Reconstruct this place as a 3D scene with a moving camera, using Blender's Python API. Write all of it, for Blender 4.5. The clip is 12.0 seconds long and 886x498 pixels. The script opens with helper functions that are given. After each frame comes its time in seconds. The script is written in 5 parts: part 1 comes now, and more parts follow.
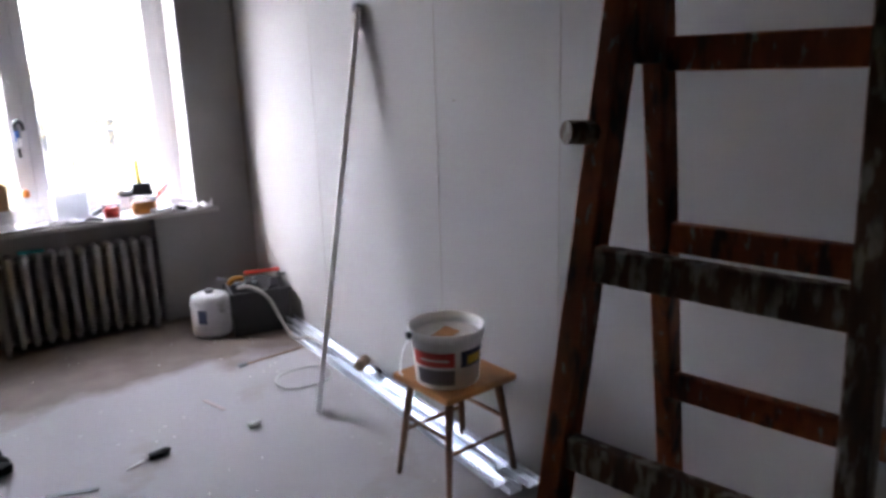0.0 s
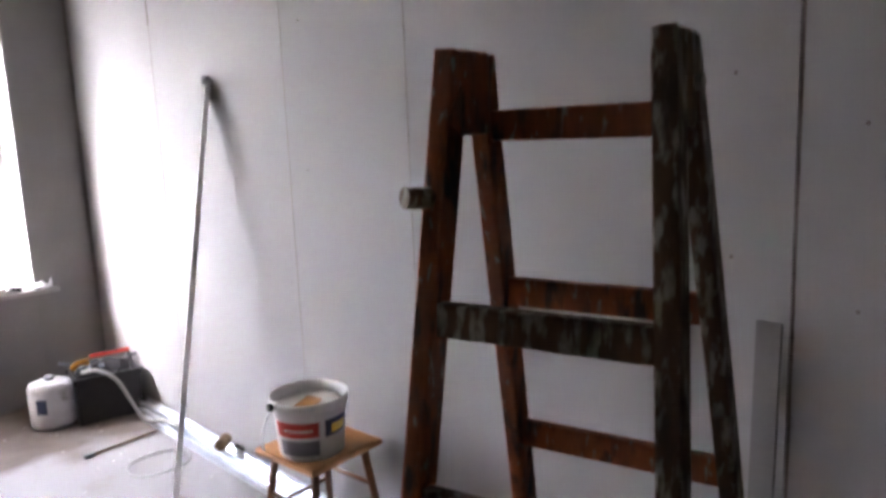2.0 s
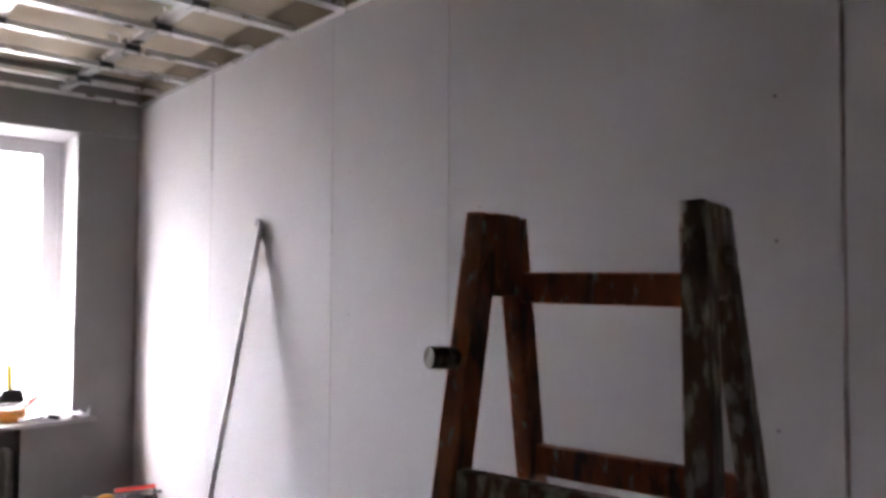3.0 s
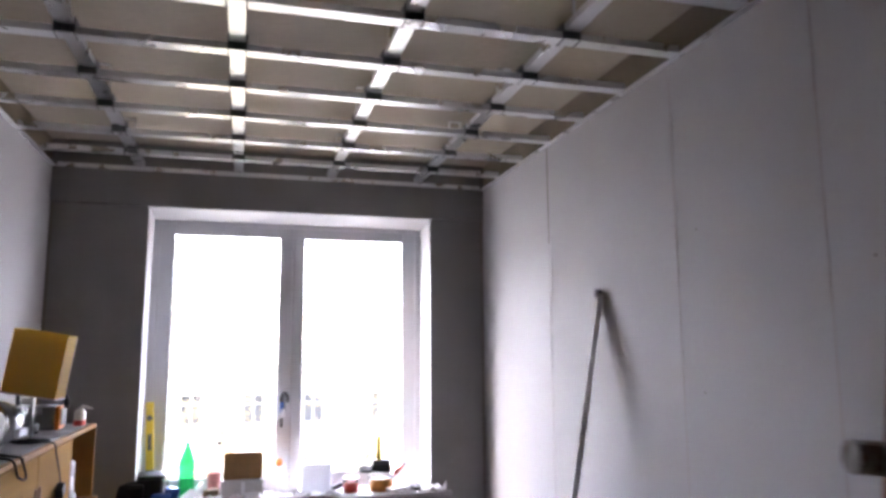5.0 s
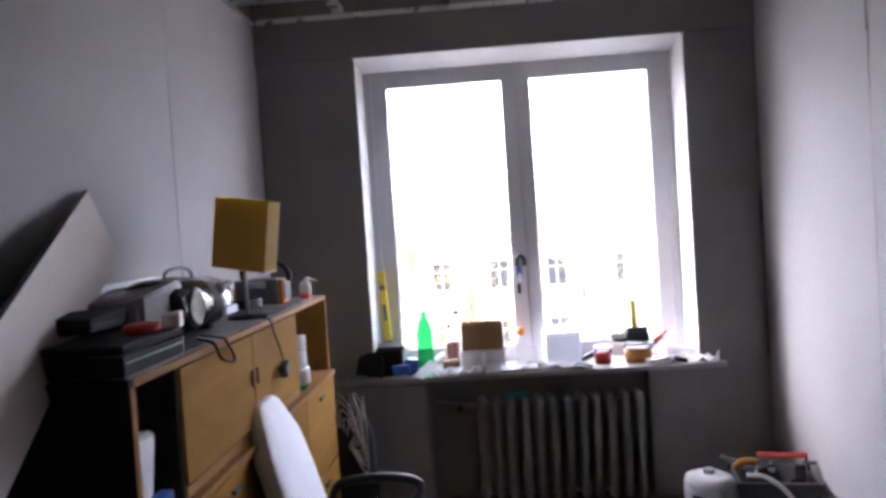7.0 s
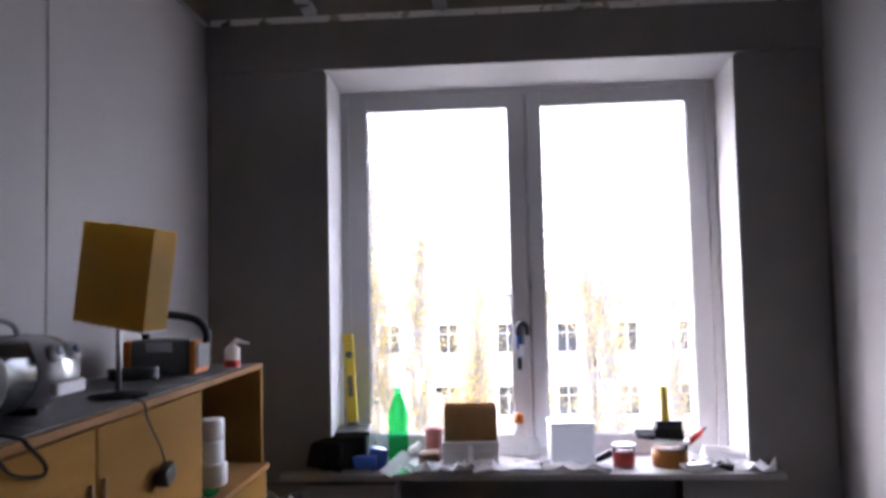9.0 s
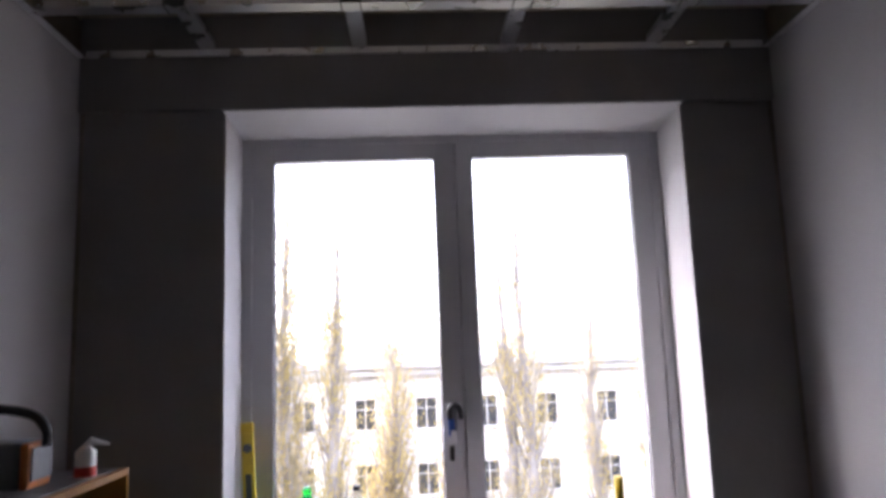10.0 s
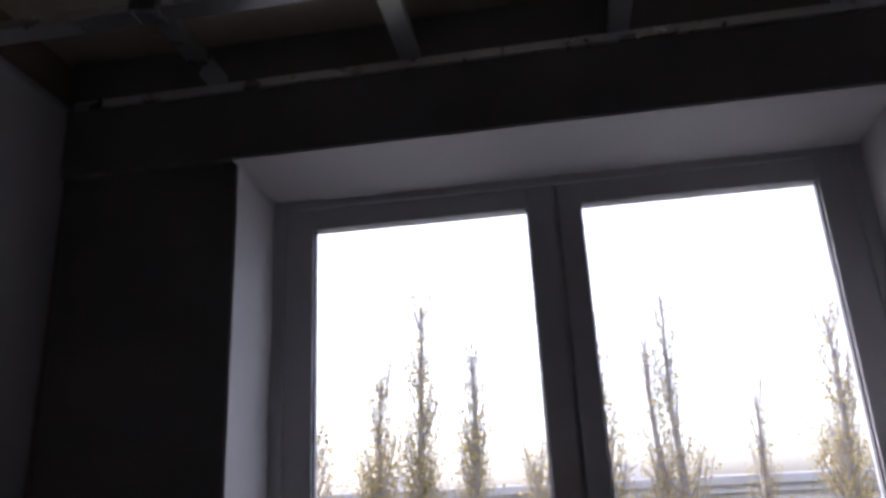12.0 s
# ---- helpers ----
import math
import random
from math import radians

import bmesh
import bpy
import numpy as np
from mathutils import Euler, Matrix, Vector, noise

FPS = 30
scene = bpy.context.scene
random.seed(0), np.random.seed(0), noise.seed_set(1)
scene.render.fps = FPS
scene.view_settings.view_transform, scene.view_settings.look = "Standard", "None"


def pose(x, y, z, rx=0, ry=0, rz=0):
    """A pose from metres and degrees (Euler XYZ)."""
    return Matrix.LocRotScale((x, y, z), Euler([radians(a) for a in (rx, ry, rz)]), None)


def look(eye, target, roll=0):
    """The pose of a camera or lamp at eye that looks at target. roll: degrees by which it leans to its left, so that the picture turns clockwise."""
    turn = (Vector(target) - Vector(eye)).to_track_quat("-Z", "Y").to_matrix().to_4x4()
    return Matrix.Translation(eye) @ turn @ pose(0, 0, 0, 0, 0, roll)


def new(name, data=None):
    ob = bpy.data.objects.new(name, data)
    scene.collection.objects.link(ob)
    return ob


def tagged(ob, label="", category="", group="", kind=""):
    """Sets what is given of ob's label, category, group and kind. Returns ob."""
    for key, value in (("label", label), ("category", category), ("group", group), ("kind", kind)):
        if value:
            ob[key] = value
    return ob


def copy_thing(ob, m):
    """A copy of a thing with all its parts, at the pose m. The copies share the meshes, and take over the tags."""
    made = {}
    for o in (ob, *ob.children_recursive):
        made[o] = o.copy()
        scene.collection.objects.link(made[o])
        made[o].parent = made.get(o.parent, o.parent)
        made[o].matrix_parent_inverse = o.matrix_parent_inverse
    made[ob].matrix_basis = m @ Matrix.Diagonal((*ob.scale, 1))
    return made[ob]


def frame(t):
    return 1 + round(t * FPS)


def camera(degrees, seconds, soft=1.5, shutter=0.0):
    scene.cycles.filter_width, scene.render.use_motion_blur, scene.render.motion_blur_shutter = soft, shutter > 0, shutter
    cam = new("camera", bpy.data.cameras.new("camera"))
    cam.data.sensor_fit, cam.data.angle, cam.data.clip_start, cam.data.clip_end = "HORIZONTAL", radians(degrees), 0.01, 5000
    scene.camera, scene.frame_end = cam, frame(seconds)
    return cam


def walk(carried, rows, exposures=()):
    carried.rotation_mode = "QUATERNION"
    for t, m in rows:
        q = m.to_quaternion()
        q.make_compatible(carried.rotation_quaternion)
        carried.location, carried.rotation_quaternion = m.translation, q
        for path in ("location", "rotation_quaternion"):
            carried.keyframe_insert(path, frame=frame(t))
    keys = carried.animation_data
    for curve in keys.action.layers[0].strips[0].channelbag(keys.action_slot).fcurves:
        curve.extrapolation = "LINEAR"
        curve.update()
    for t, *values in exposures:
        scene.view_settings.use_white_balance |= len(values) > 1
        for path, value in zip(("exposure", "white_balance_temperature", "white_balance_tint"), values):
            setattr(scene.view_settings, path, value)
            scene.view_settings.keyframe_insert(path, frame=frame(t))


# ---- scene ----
cam = camera(63.0, 12.0, soft=3.3, shutter=0.5)
PATH = [
    (0, (1.016, -4.953, 1.638), (2.115, -3.355, 1.147), -1.8),
    (0.5, (0.995, -4.976, 1.621), (2.188, -3.446, 1.134), -1.3),
    (0.7, (0.996, -4.979, 1.618), (2.223, -3.473, 1.145), -0.5),
    (1, (0.994, -4.986, 1.625), (2.287, -3.536, 1.151), -0.8),
    (1.5, (1.017, -4.973, 1.623), (2.36, -3.558, 1.182), -1.2),
    (2, (1.003, -5.012, 1.641), (2.412, -3.63, 1.317), -2.3),
    (2.5, (1.002, -5.024, 1.659), (2.41, -3.606, 1.567), -0.9),
    (2.7, (1.008, -5.028, 1.661), (2.414, -3.606, 1.662), -0.3),
    (4.3, (1.19, -4.983, 1.671), (1.888, -3.126, 1.928), 1.2),
    (4.5, (1.203, -4.98, 1.663), (1.791, -3.085, 1.912), 0.5),
    (5, (1.153, -4.818, 1.645), (1.682, -2.91, 1.932), -0.3),
    (5.5, (1.095, -4.596, 1.662), (1.544, -2.672, 1.971), -1.9),
    (6, (1.125, -4.411, 1.621), (1.326, -2.429, 1.791), -2.8),
    (6.5, (1.232, -4.234, 1.612), (1.146, -2.236, 1.658), -3.7),
    (6.7, (1.252, -4.184, 1.606), (1.112, -2.189, 1.546), -3.9),
    (8.3, (1.193, -3.533, 1.531), (1.27, -1.535, 1.488), -2.2),
    (8.5, (1.241, -3.437, 1.56), (1.211, -1.438, 1.593), -2.2),
    (9, (1.323, -3.253, 1.563), (1.179, -1.261, 1.67), -1.2),
    (9.5, (1.303, -2.992, 1.562), (1.325, -1.007, 1.805), -0.1),
    (10, (1.281, -2.793, 1.579), (1.371, -0.817, 1.877), -2.1),
    (10.5, (1.421, -2.525, 1.578), (1.173, -0.598, 2.056), -1.2),
    (11, (1.497, -2.306, 1.583), (0.998, -0.424, 2.038), 0.3),
    (11.5, (1.442, -2.056, 1.579), (1.099, -0.167, 2.141), 0.4),
    (12, (1.435, -1.848, 1.629), (1.160, 0.036, 2.256), -2.8),
]
EXPOSURES = [(0, 5.85, 6410, 20), (0.5, 6.07, 6410, 20), (1.0, 6.17, 6460, 20), (1.5, 6.65, 6560, 20), (2.0, 6.7, 6660, 21), (2.7, 6.6, 6760, 23), (4.5, 5.98, 6410, 24), (5.5, 5.83, 6360, 24), (6.5, 5.57, 6210, 24),
             (8.5, 4.95, 6220, 25), (9.5, 4.6, 6320, 25), (10, 4.15, 6420, 25), (11, 3.6, 6370, 25), (11.5, 3.05, 6320, 25), (12, 2.6, 6150, 25)]
walk(cam, [(t, look(eye, target, roll)) for t, eye, target, roll in PATH], EXPOSURES)

# ---- world and sun: a bright overcast day ----
world = bpy.data.worlds.new("overcast_sky")
scene.world = world
world.use_nodes = True
wn, wl = world.node_tree.nodes, world.node_tree.links
sky = wn.new("ShaderNodeTexSky")
sky.sky_type = "NISHITA"
sky.sun_disc = False
sky.sun_elevation, sky.sun_rotation = radians(36), radians(287)
sky.dust_density, sky.air_density, sky.ozone_density = 1.4, 1.0, 1.5
pale = wn.new("ShaderNodeHueSaturation")
pale.inputs["Saturation"].default_value = 0.44
wl.new(sky.outputs["Color"], pale.inputs["Color"])
# an overcast sky is about three times as bright overhead as at the horizon
wtc, wsep, wgrad, wmul = wn.new("ShaderNodeTexCoord"), wn.new("ShaderNodeSeparateXYZ"), wn.new("ShaderNodeMapRange"), wn.new("ShaderNodeMix")
wl.new(wtc.outputs["Generated"], wsep.inputs[0])
wl.new(wsep.outputs["Z"], wgrad.inputs["Value"])
wgrad.inputs["To Min"].default_value, wgrad.inputs["To Max"].default_value = 0.42, 2.0
wmul.data_type, wmul.blend_type = "RGBA", "MULTIPLY"
wmul.inputs["Factor"].default_value = 1.0
wl.new(pale.outputs["Color"], wmul.inputs["A"])
wl.new(wgrad.outputs["Result"], wmul.inputs["B"])
wl.new(wmul.outputs["Result"], wn["Background"].inputs["Color"])
wn["Background"].inputs["Strength"].default_value = 0.15
sun = new("sun", bpy.data.lights.new("sun", "SUN"))
sun.data.energy, sun.data.angle, sun.data.color = 0.3, radians(30), (1.0, 0.99, 0.98)
sun.matrix_world = look((0, 0, 0), (0.774, -0.237, -0.588))


# ---- building blocks ----
def box(bm, x0, x1, y0, y1, z0, z1, bevel=0.0, m=None):
    """A box between two corners, its edges rounded by bevel, moved by m."""
    mm = Matrix.LocRotScale(((x0 + x1) / 2, (y0 + y1) / 2, (z0 + z1) / 2), None, (abs(x1 - x0), abs(y1 - y0), abs(z1 - z0)))
    r = bmesh.ops.create_cube(bm, size=1.0, matrix=(m @ mm) if m else mm)
    if bevel:
        edges = list({e for v in r["verts"] for e in v.link_edges})
        bmesh.ops.bevel(bm, geom=edges, offset=bevel, segments=2, affect="EDGES", profile=0.6)
    return bm


def beam(bm, p0, p1, w, d, side=(1, 0, 0), bevel=0.003):
    """A straight bar from p0 to p1, w wide along side and d deep across it."""
    p0, p1 = Vector(p0), Vector(p1)
    a = (p1 - p0).normalized()
    s = (Vector(side) - a * a.dot(Vector(side))).normalized()
    n = a.cross(s)
    m = Matrix((s, n, a)).transposed().to_4x4()
    m.translation = (p0 + p1) / 2
    h = (p1 - p0).length / 2
    return box(bm, -w / 2, w / 2, -d / 2, d / 2, -h, h, bevel, m)


def tube(bm, pts, r, seg=8, closed=False):
    """A round tube along points; r is one radius or one for each point."""
    pts = [Vector(p) for p in pts]
    n = len(pts)
    rings = []
    up = Vector((0.13, 0.21, 0.97)).normalized()
    for i, p in enumerate(pts):
        q0 = pts[(i - 1) % n] if (i or closed) else p
        q1 = pts[(i + 1) % n] if (i < n - 1 or closed) else p
        a = (q1 - q0).normalized()
        s = a.cross(up) if abs(a.dot(up)) < 0.98 else a.cross(Vector((1, 0, 0)))
        s.normalize()
        t = a.cross(s)
        rr = r[i] if isinstance(r, (list, tuple)) else r
        rings.append([bm.verts.new(p + (s * math.cos(k * math.tau / seg) + t * math.sin(k * math.tau / seg)) * rr) for k in range(seg)])
    for i in range(n if closed else n - 1):
        a, b = rings[i], rings[(i + 1) % n]
        for k in range(seg):
            bm.faces.new((a[k], a[(k + 1) % seg], b[(k + 1) % seg], b[k]))
    if not closed:
        bm.faces.new(rings[0][::-1])
        bm.faces.new(rings[-1])
    return bm


def lathe(bm, prof, seg=24, m=None, sx=1.0, sy=1.0):
    """A turned shape from (radius, height) rows, from the bottom up."""
    rings = []
    for r, z in prof:
        ring = []
        for k in range(seg):
            v = Vector((math.cos(k * math.tau / seg) * r * sx, math.sin(k * math.tau / seg) * r * sy, z))
            ring.append(bm.verts.new(m @ v if m else v))
        rings.append(ring)
    for a, b in zip(rings, rings[1:]):
        for k in range(seg):
            bm.faces.new((a[k], a[(k + 1) % seg], b[(k + 1) % seg], b[k]))
    bm.faces.new(rings[0][::-1])
    bm.faces.new(rings[-1])
    return bm


def bent(points, steps=8):
    """A smooth line through a few points."""
    p = [Vector(q) for q in points]
    p = [p[0] * 2 - p[1]] + p + [p[-1] * 2 - p[-2]]
    out = []
    for i in range(1, len(p) - 2):
        for k in range(steps):
            t = k / steps
            a, b, c, d = p[i - 1:i + 3]
            out.append(0.5 * (2 * b + (c - a) * t + (2 * a - 5 * b + 4 * c - d) * t * t + (3 * b - a - 3 * c + d) * t ** 3))
    return out + [p[-2]]


def mesh_of(name, bm, material, smooth=False):
    bmesh.ops.recalc_face_normals(bm, faces=bm.faces)
    me = bpy.data.meshes.new(name)
    bm.to_mesh(me)
    bm.free()
    me.materials.append(material)
    if smooth:
        me.polygons.foreach_set("use_smooth", [True] * len(me.polygons))
    return me


def part(name, bm, material, parent, label="", smooth=False, at=None):
    ob = new(name, mesh_of(name, bm, material, smooth))
    ob.parent = parent
    if at is not None:
        ob.matrix_basis = at
    return tagged(ob, label) if label else ob


def thing(name, m, label, category, group="", kind=""):
    ob = new(name)
    ob.empty_display_size = 0.1
    ob.matrix_basis = m
    return tagged(ob, label, category, group, kind)


def solid(name, bm, material, label, category, kind="", group="", m=None, smooth=False):
    ob = new(name, mesh_of(name, bm, material, smooth))
    if m is not None:
        ob.matrix_basis = m
    return tagged(ob, label, category, group, kind)


def bm_box(*a, **k):
    return box(bmesh.new(), *a, **k)


# ---- materials ----
def mat(name, col, rough=0.6, metal=0.0, var=0.12, scale=4.0, bump=0.15, fine=60.0, spots=None, spot_scale=9.0, spot_cut=0.6, spot_soft=0.06, grime=None, transmission=0.0, ior=1.45, alpha=1.0, stretch=(1, 1, 1)):
    """A surface with broad and fine variation of its colour, small relief and, if asked for, stains of a second colour."""
    mt = bpy.data.materials.new(name)
    mt.use_nodes = True
    n, l = mt.node_tree.nodes, mt.node_tree.links
    p = n["Principled BSDF"]
    tc = n.new("ShaderNodeTexCoord")
    mp = n.new("ShaderNodeMapping")
    mp.inputs["Scale"].default_value = stretch
    l.new(tc.outputs["Object"], mp.inputs["Vector"])
    info = n.new("ShaderNodeObjectInfo")
    shift = n.new("ShaderNodeVectorMath")
    shift.operation = "ADD"
    l.new(mp.outputs["Vector"], shift.inputs[0])
    l.new(info.outputs["Random"], shift.inputs[1])
    vec = shift.outputs["Vector"]

    def noise_node(sc, detail=6.0):
        k = n.new("ShaderNodeTexNoise")
        k.inputs["Scale"].default_value, k.inputs["Detail"].default_value = sc, detail
        l.new(vec, k.inputs["Vector"])
        return k.outputs["Fac"]

    def mix(fac, a, b):
        k = n.new("ShaderNodeMix")
        k.data_type = "RGBA"
        for sock, val in ((k.inputs["Factor"], fac), (k.inputs["A"], a), (k.inputs["B"], b)):
            if isinstance(val, bpy.types.NodeSocket):
                l.new(val, sock)
            else:
                sock.default_value = val
        return k.outputs["Result"]

    def ramp(fac, lo, hi):
        k = n.new("ShaderNodeMapRange")
        k.inputs["From Min"].default_value, k.inputs["From Max"].default_value = lo, hi
        l.new(fac, k.inputs["Value"])
        return k.outputs["Result"]

    dark = tuple(max(0.0, c * (1 - var)) for c in col) + (1,)
    light = tuple(min(1.0, c * (1 + var)) for c in col) + (1,)
    broad, small = noise_node(scale), noise_node(fine)
    c = mix(ramp(broad, 0.3, 0.7), dark, light)
    c = mix(ramp(small, 0.25, 0.95), c, dark)
    if spots:
        sp = noise_node(spot_scale, 8.0)
        c = mix(ramp(sp, spot_cut, spot_cut + spot_soft), c, tuple(spots) + (1,))
    if grime:
        gr = noise_node(spot_scale * 0.45, 9.0)
        c = mix(ramp(gr, 0.52, 0.66), c, tuple(grime) + (1,))
    l.new(c, p.inputs["Base Color"])
    rr = n.new("ShaderNodeMapRange")
    rr.inputs["To Min"].default_value, rr.inputs["To Max"].default_value = max(0.02, rough - 0.08), min(1, rough + 0.08)
    l.new(broad, rr.inputs["Value"])
    l.new(rr.outputs["Result"], p.inputs["Roughness"])
    p.inputs["Metallic"].default_value = metal
    p.inputs["Transmission Weight"].default_value, p.inputs["IOR"].default_value, p.inputs["Alpha"].default_value = transmission, ior, alpha
    if bump:
        b = n.new("ShaderNodeBump")
        b.inputs["Strength"].default_value, b.inputs["Distance"].default_value = bump, 0.004
        l.new(small, b.inputs["Height"])
        l.new(b.outputs["Normal"], p.inputs["Normal"])
    return mt


M = {}
M["board"] = mat("plasterboard", (0.37, 0.36, 0.358), 0.75, var=0.05, scale=1.3, bump=0.06, fine=160, spots=(0.352, 0.338, 0.33), spot_scale=2.2, spot_cut=0.5, spot_soft=0.3)
M["groove"] = mat("board_joint", (0.22, 0.19, 0.17), 0.9, var=0.3, scale=7)
M["filler"] = mat("joint_filler", (0.345, 0.315, 0.295), 0.8, var=0.08, scale=12)
M["plaster"] = mat("grey_plaster", (0.225, 0.22, 0.215), 0.85, var=0.09, scale=2.4, bump=0.25, fine=70, spots=(0.205, 0.20, 0.19), spot_scale=3.5, spot_cut=0.5, spot_soft=0.3)
M["reveal"] = mat("white_reveal", (0.47, 0.46, 0.46), 0.6, var=0.05, scale=3, bump=0.08)
M["slab"] = mat("old_ceiling_plaster", (0.46, 0.40, 0.315), 0.9, var=0.14, scale=1.8, bump=0.3, fine=30, spots=(0.38, 0.31, 0.23), spot_scale=1.6, spot_cut=0.5, spot_soft=0.25)
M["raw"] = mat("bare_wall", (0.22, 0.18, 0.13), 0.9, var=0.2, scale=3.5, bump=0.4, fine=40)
M["zinc"] = mat("galvanised_steel", (0.78, 0.79, 0.81), 0.29, 1.0, var=0.07, scale=9, bump=0.03, fine=120)
M["zinc_floor"] = mat("scuffed_zinc", (0.72, 0.76, 0.82), 0.36, 0.85, var=0.18, scale=7, bump=0.1, fine=90)
M["zinc_dull"] = mat("dull_zinc", (0.80, 0.80, 0.81), 0.38, 0.6, var=0.1, scale=12, bump=0.05)
M["zinc_dark"] = mat("connector_steel", (0.16, 0.16, 0.17), 0.5, 0.8, var=0.2, scale=20)
M["pvc"] = mat("window_plastic", (0.55, 0.55, 0.57), 0.32, var=0.03, scale=3, bump=0.02)
M["gasket"] = mat("rubber_gasket", (0.16, 0.16, 0.165), 0.6)
M["sill"] = mat("sill_board", (0.36, 0.35, 0.345), 0.5, var=0.1, scale=5)
M["iron"] = mat("painted_cast_iron", (0.165, 0.162, 0.156), 0.5, var=0.08, scale=5, bump=0.15)
M["ladder"] = mat("old_brown_ladder_paint", (0.28, 0.072, 0.017), 0.55, var=0.5, scale=14, bump=0.5, fine=60, spots=(0.25, 0.24, 0.20), spot_scale=75, spot_cut=0.6, spot_soft=0.1, grime=(0.05, 0.022, 0.012), stretch=(1, 1, 0.35))
M["ladder_dirty"] = mat("ladder_paint_splashed", (0.14, 0.075, 0.04), 0.6, var=0.6, scale=16, bump=0.6, fine=60, spots=(0.30, 0.285, 0.235), spot_scale=62, spot_cut=0.49, spot_soft=0.12, grime=(0.06, 0.038, 0.026), stretch=(1, 1, 0.3))
M["stain"] = mat("dried_putty", (0.22, 0.21, 0.185), 0.8, var=0.3, scale=25)
M["pine"] = mat("varnished_beech", (0.27, 0.14, 0.032), 0.8, var=0.2, scale=5, bump=0.08, fine=30, stretch=(1, 0.15, 1))
M["pine_edge"] = mat("pale_wood_edge", (0.28, 0.14, 0.05), 0.5, var=0.15, scale=8)
# near-black brown of the end board; also paints shade into the end bay
M["cab_side"] = mat("dark_side_and_bay_shade", (0.024, 0.017, 0.013), 0.75, var=0.3, scale=5)
M["stool"] = mat("stool_wood", (0.42, 0.175, 0.05), 0.42, var=0.25, scale=9, bump=0.1, fine=30)
M["stool_leg"] = mat("stool_leg_wood", (0.17, 0.075, 0.03), 0.42, var=0.25, scale=9, bump=0.1)
M["white_plastic"] = mat("white_plastic", (0.78, 0.77, 0.745), 0.38, var=0.06, scale=8, bump=0.04, spots=(0.55, 0.52, 0.48), spot_scale=11, spot_cut=0.68)
M["canister"] = mat("dirty_canister_plastic", (0.52, 0.52, 0.53), 0.5, var=0.12, scale=9, bump=0.05, spots=(0.30, 0.29, 0.28), spot_scale=13, spot_cut=0.58, spot_soft=0.15)
M["red"] = mat("red_print", (0.60, 0.06, 0.04), 0.45, var=0.08)
M["grey_print"] = mat("grey_print", (0.22, 0.22, 0.24), 0.5, var=0.1)
M["navy"] = mat("navy_print", (0.03, 0.04, 0.08), 0.45)
M["yellow"] = mat("yellow_print", (0.75, 0.55, 0.05), 0.45)
M["black"] = mat("black_plastic", (0.02, 0.02, 0.022), 0.45, var=0.3, scale=12, bump=0.15)
M["black_cloth"] = mat("black_cloth", (0.018, 0.018, 0.02), 0.9, var=0.4, scale=20, bump=0.5)
M["steel_blue"] = mat("tool_steel", (0.30, 0.33, 0.37), 0.35, 0.9, var=0.2, scale=20)
M["blue"] = mat("blue_wrapper", (0.03, 0.12, 0.45), 0.4, var=0.3, scale=12)
M["paper"] = mat("crumpled_paper", (0.80, 0.80, 0.82), 0.8, var=0.05, scale=14, bump=0.3)
M["floor"] = None
M["putty"] = mat("wet_putty", (0.62, 0.58, 0.53), 0.6, var=0.1, scale=15, bump=0.4, fine=25)


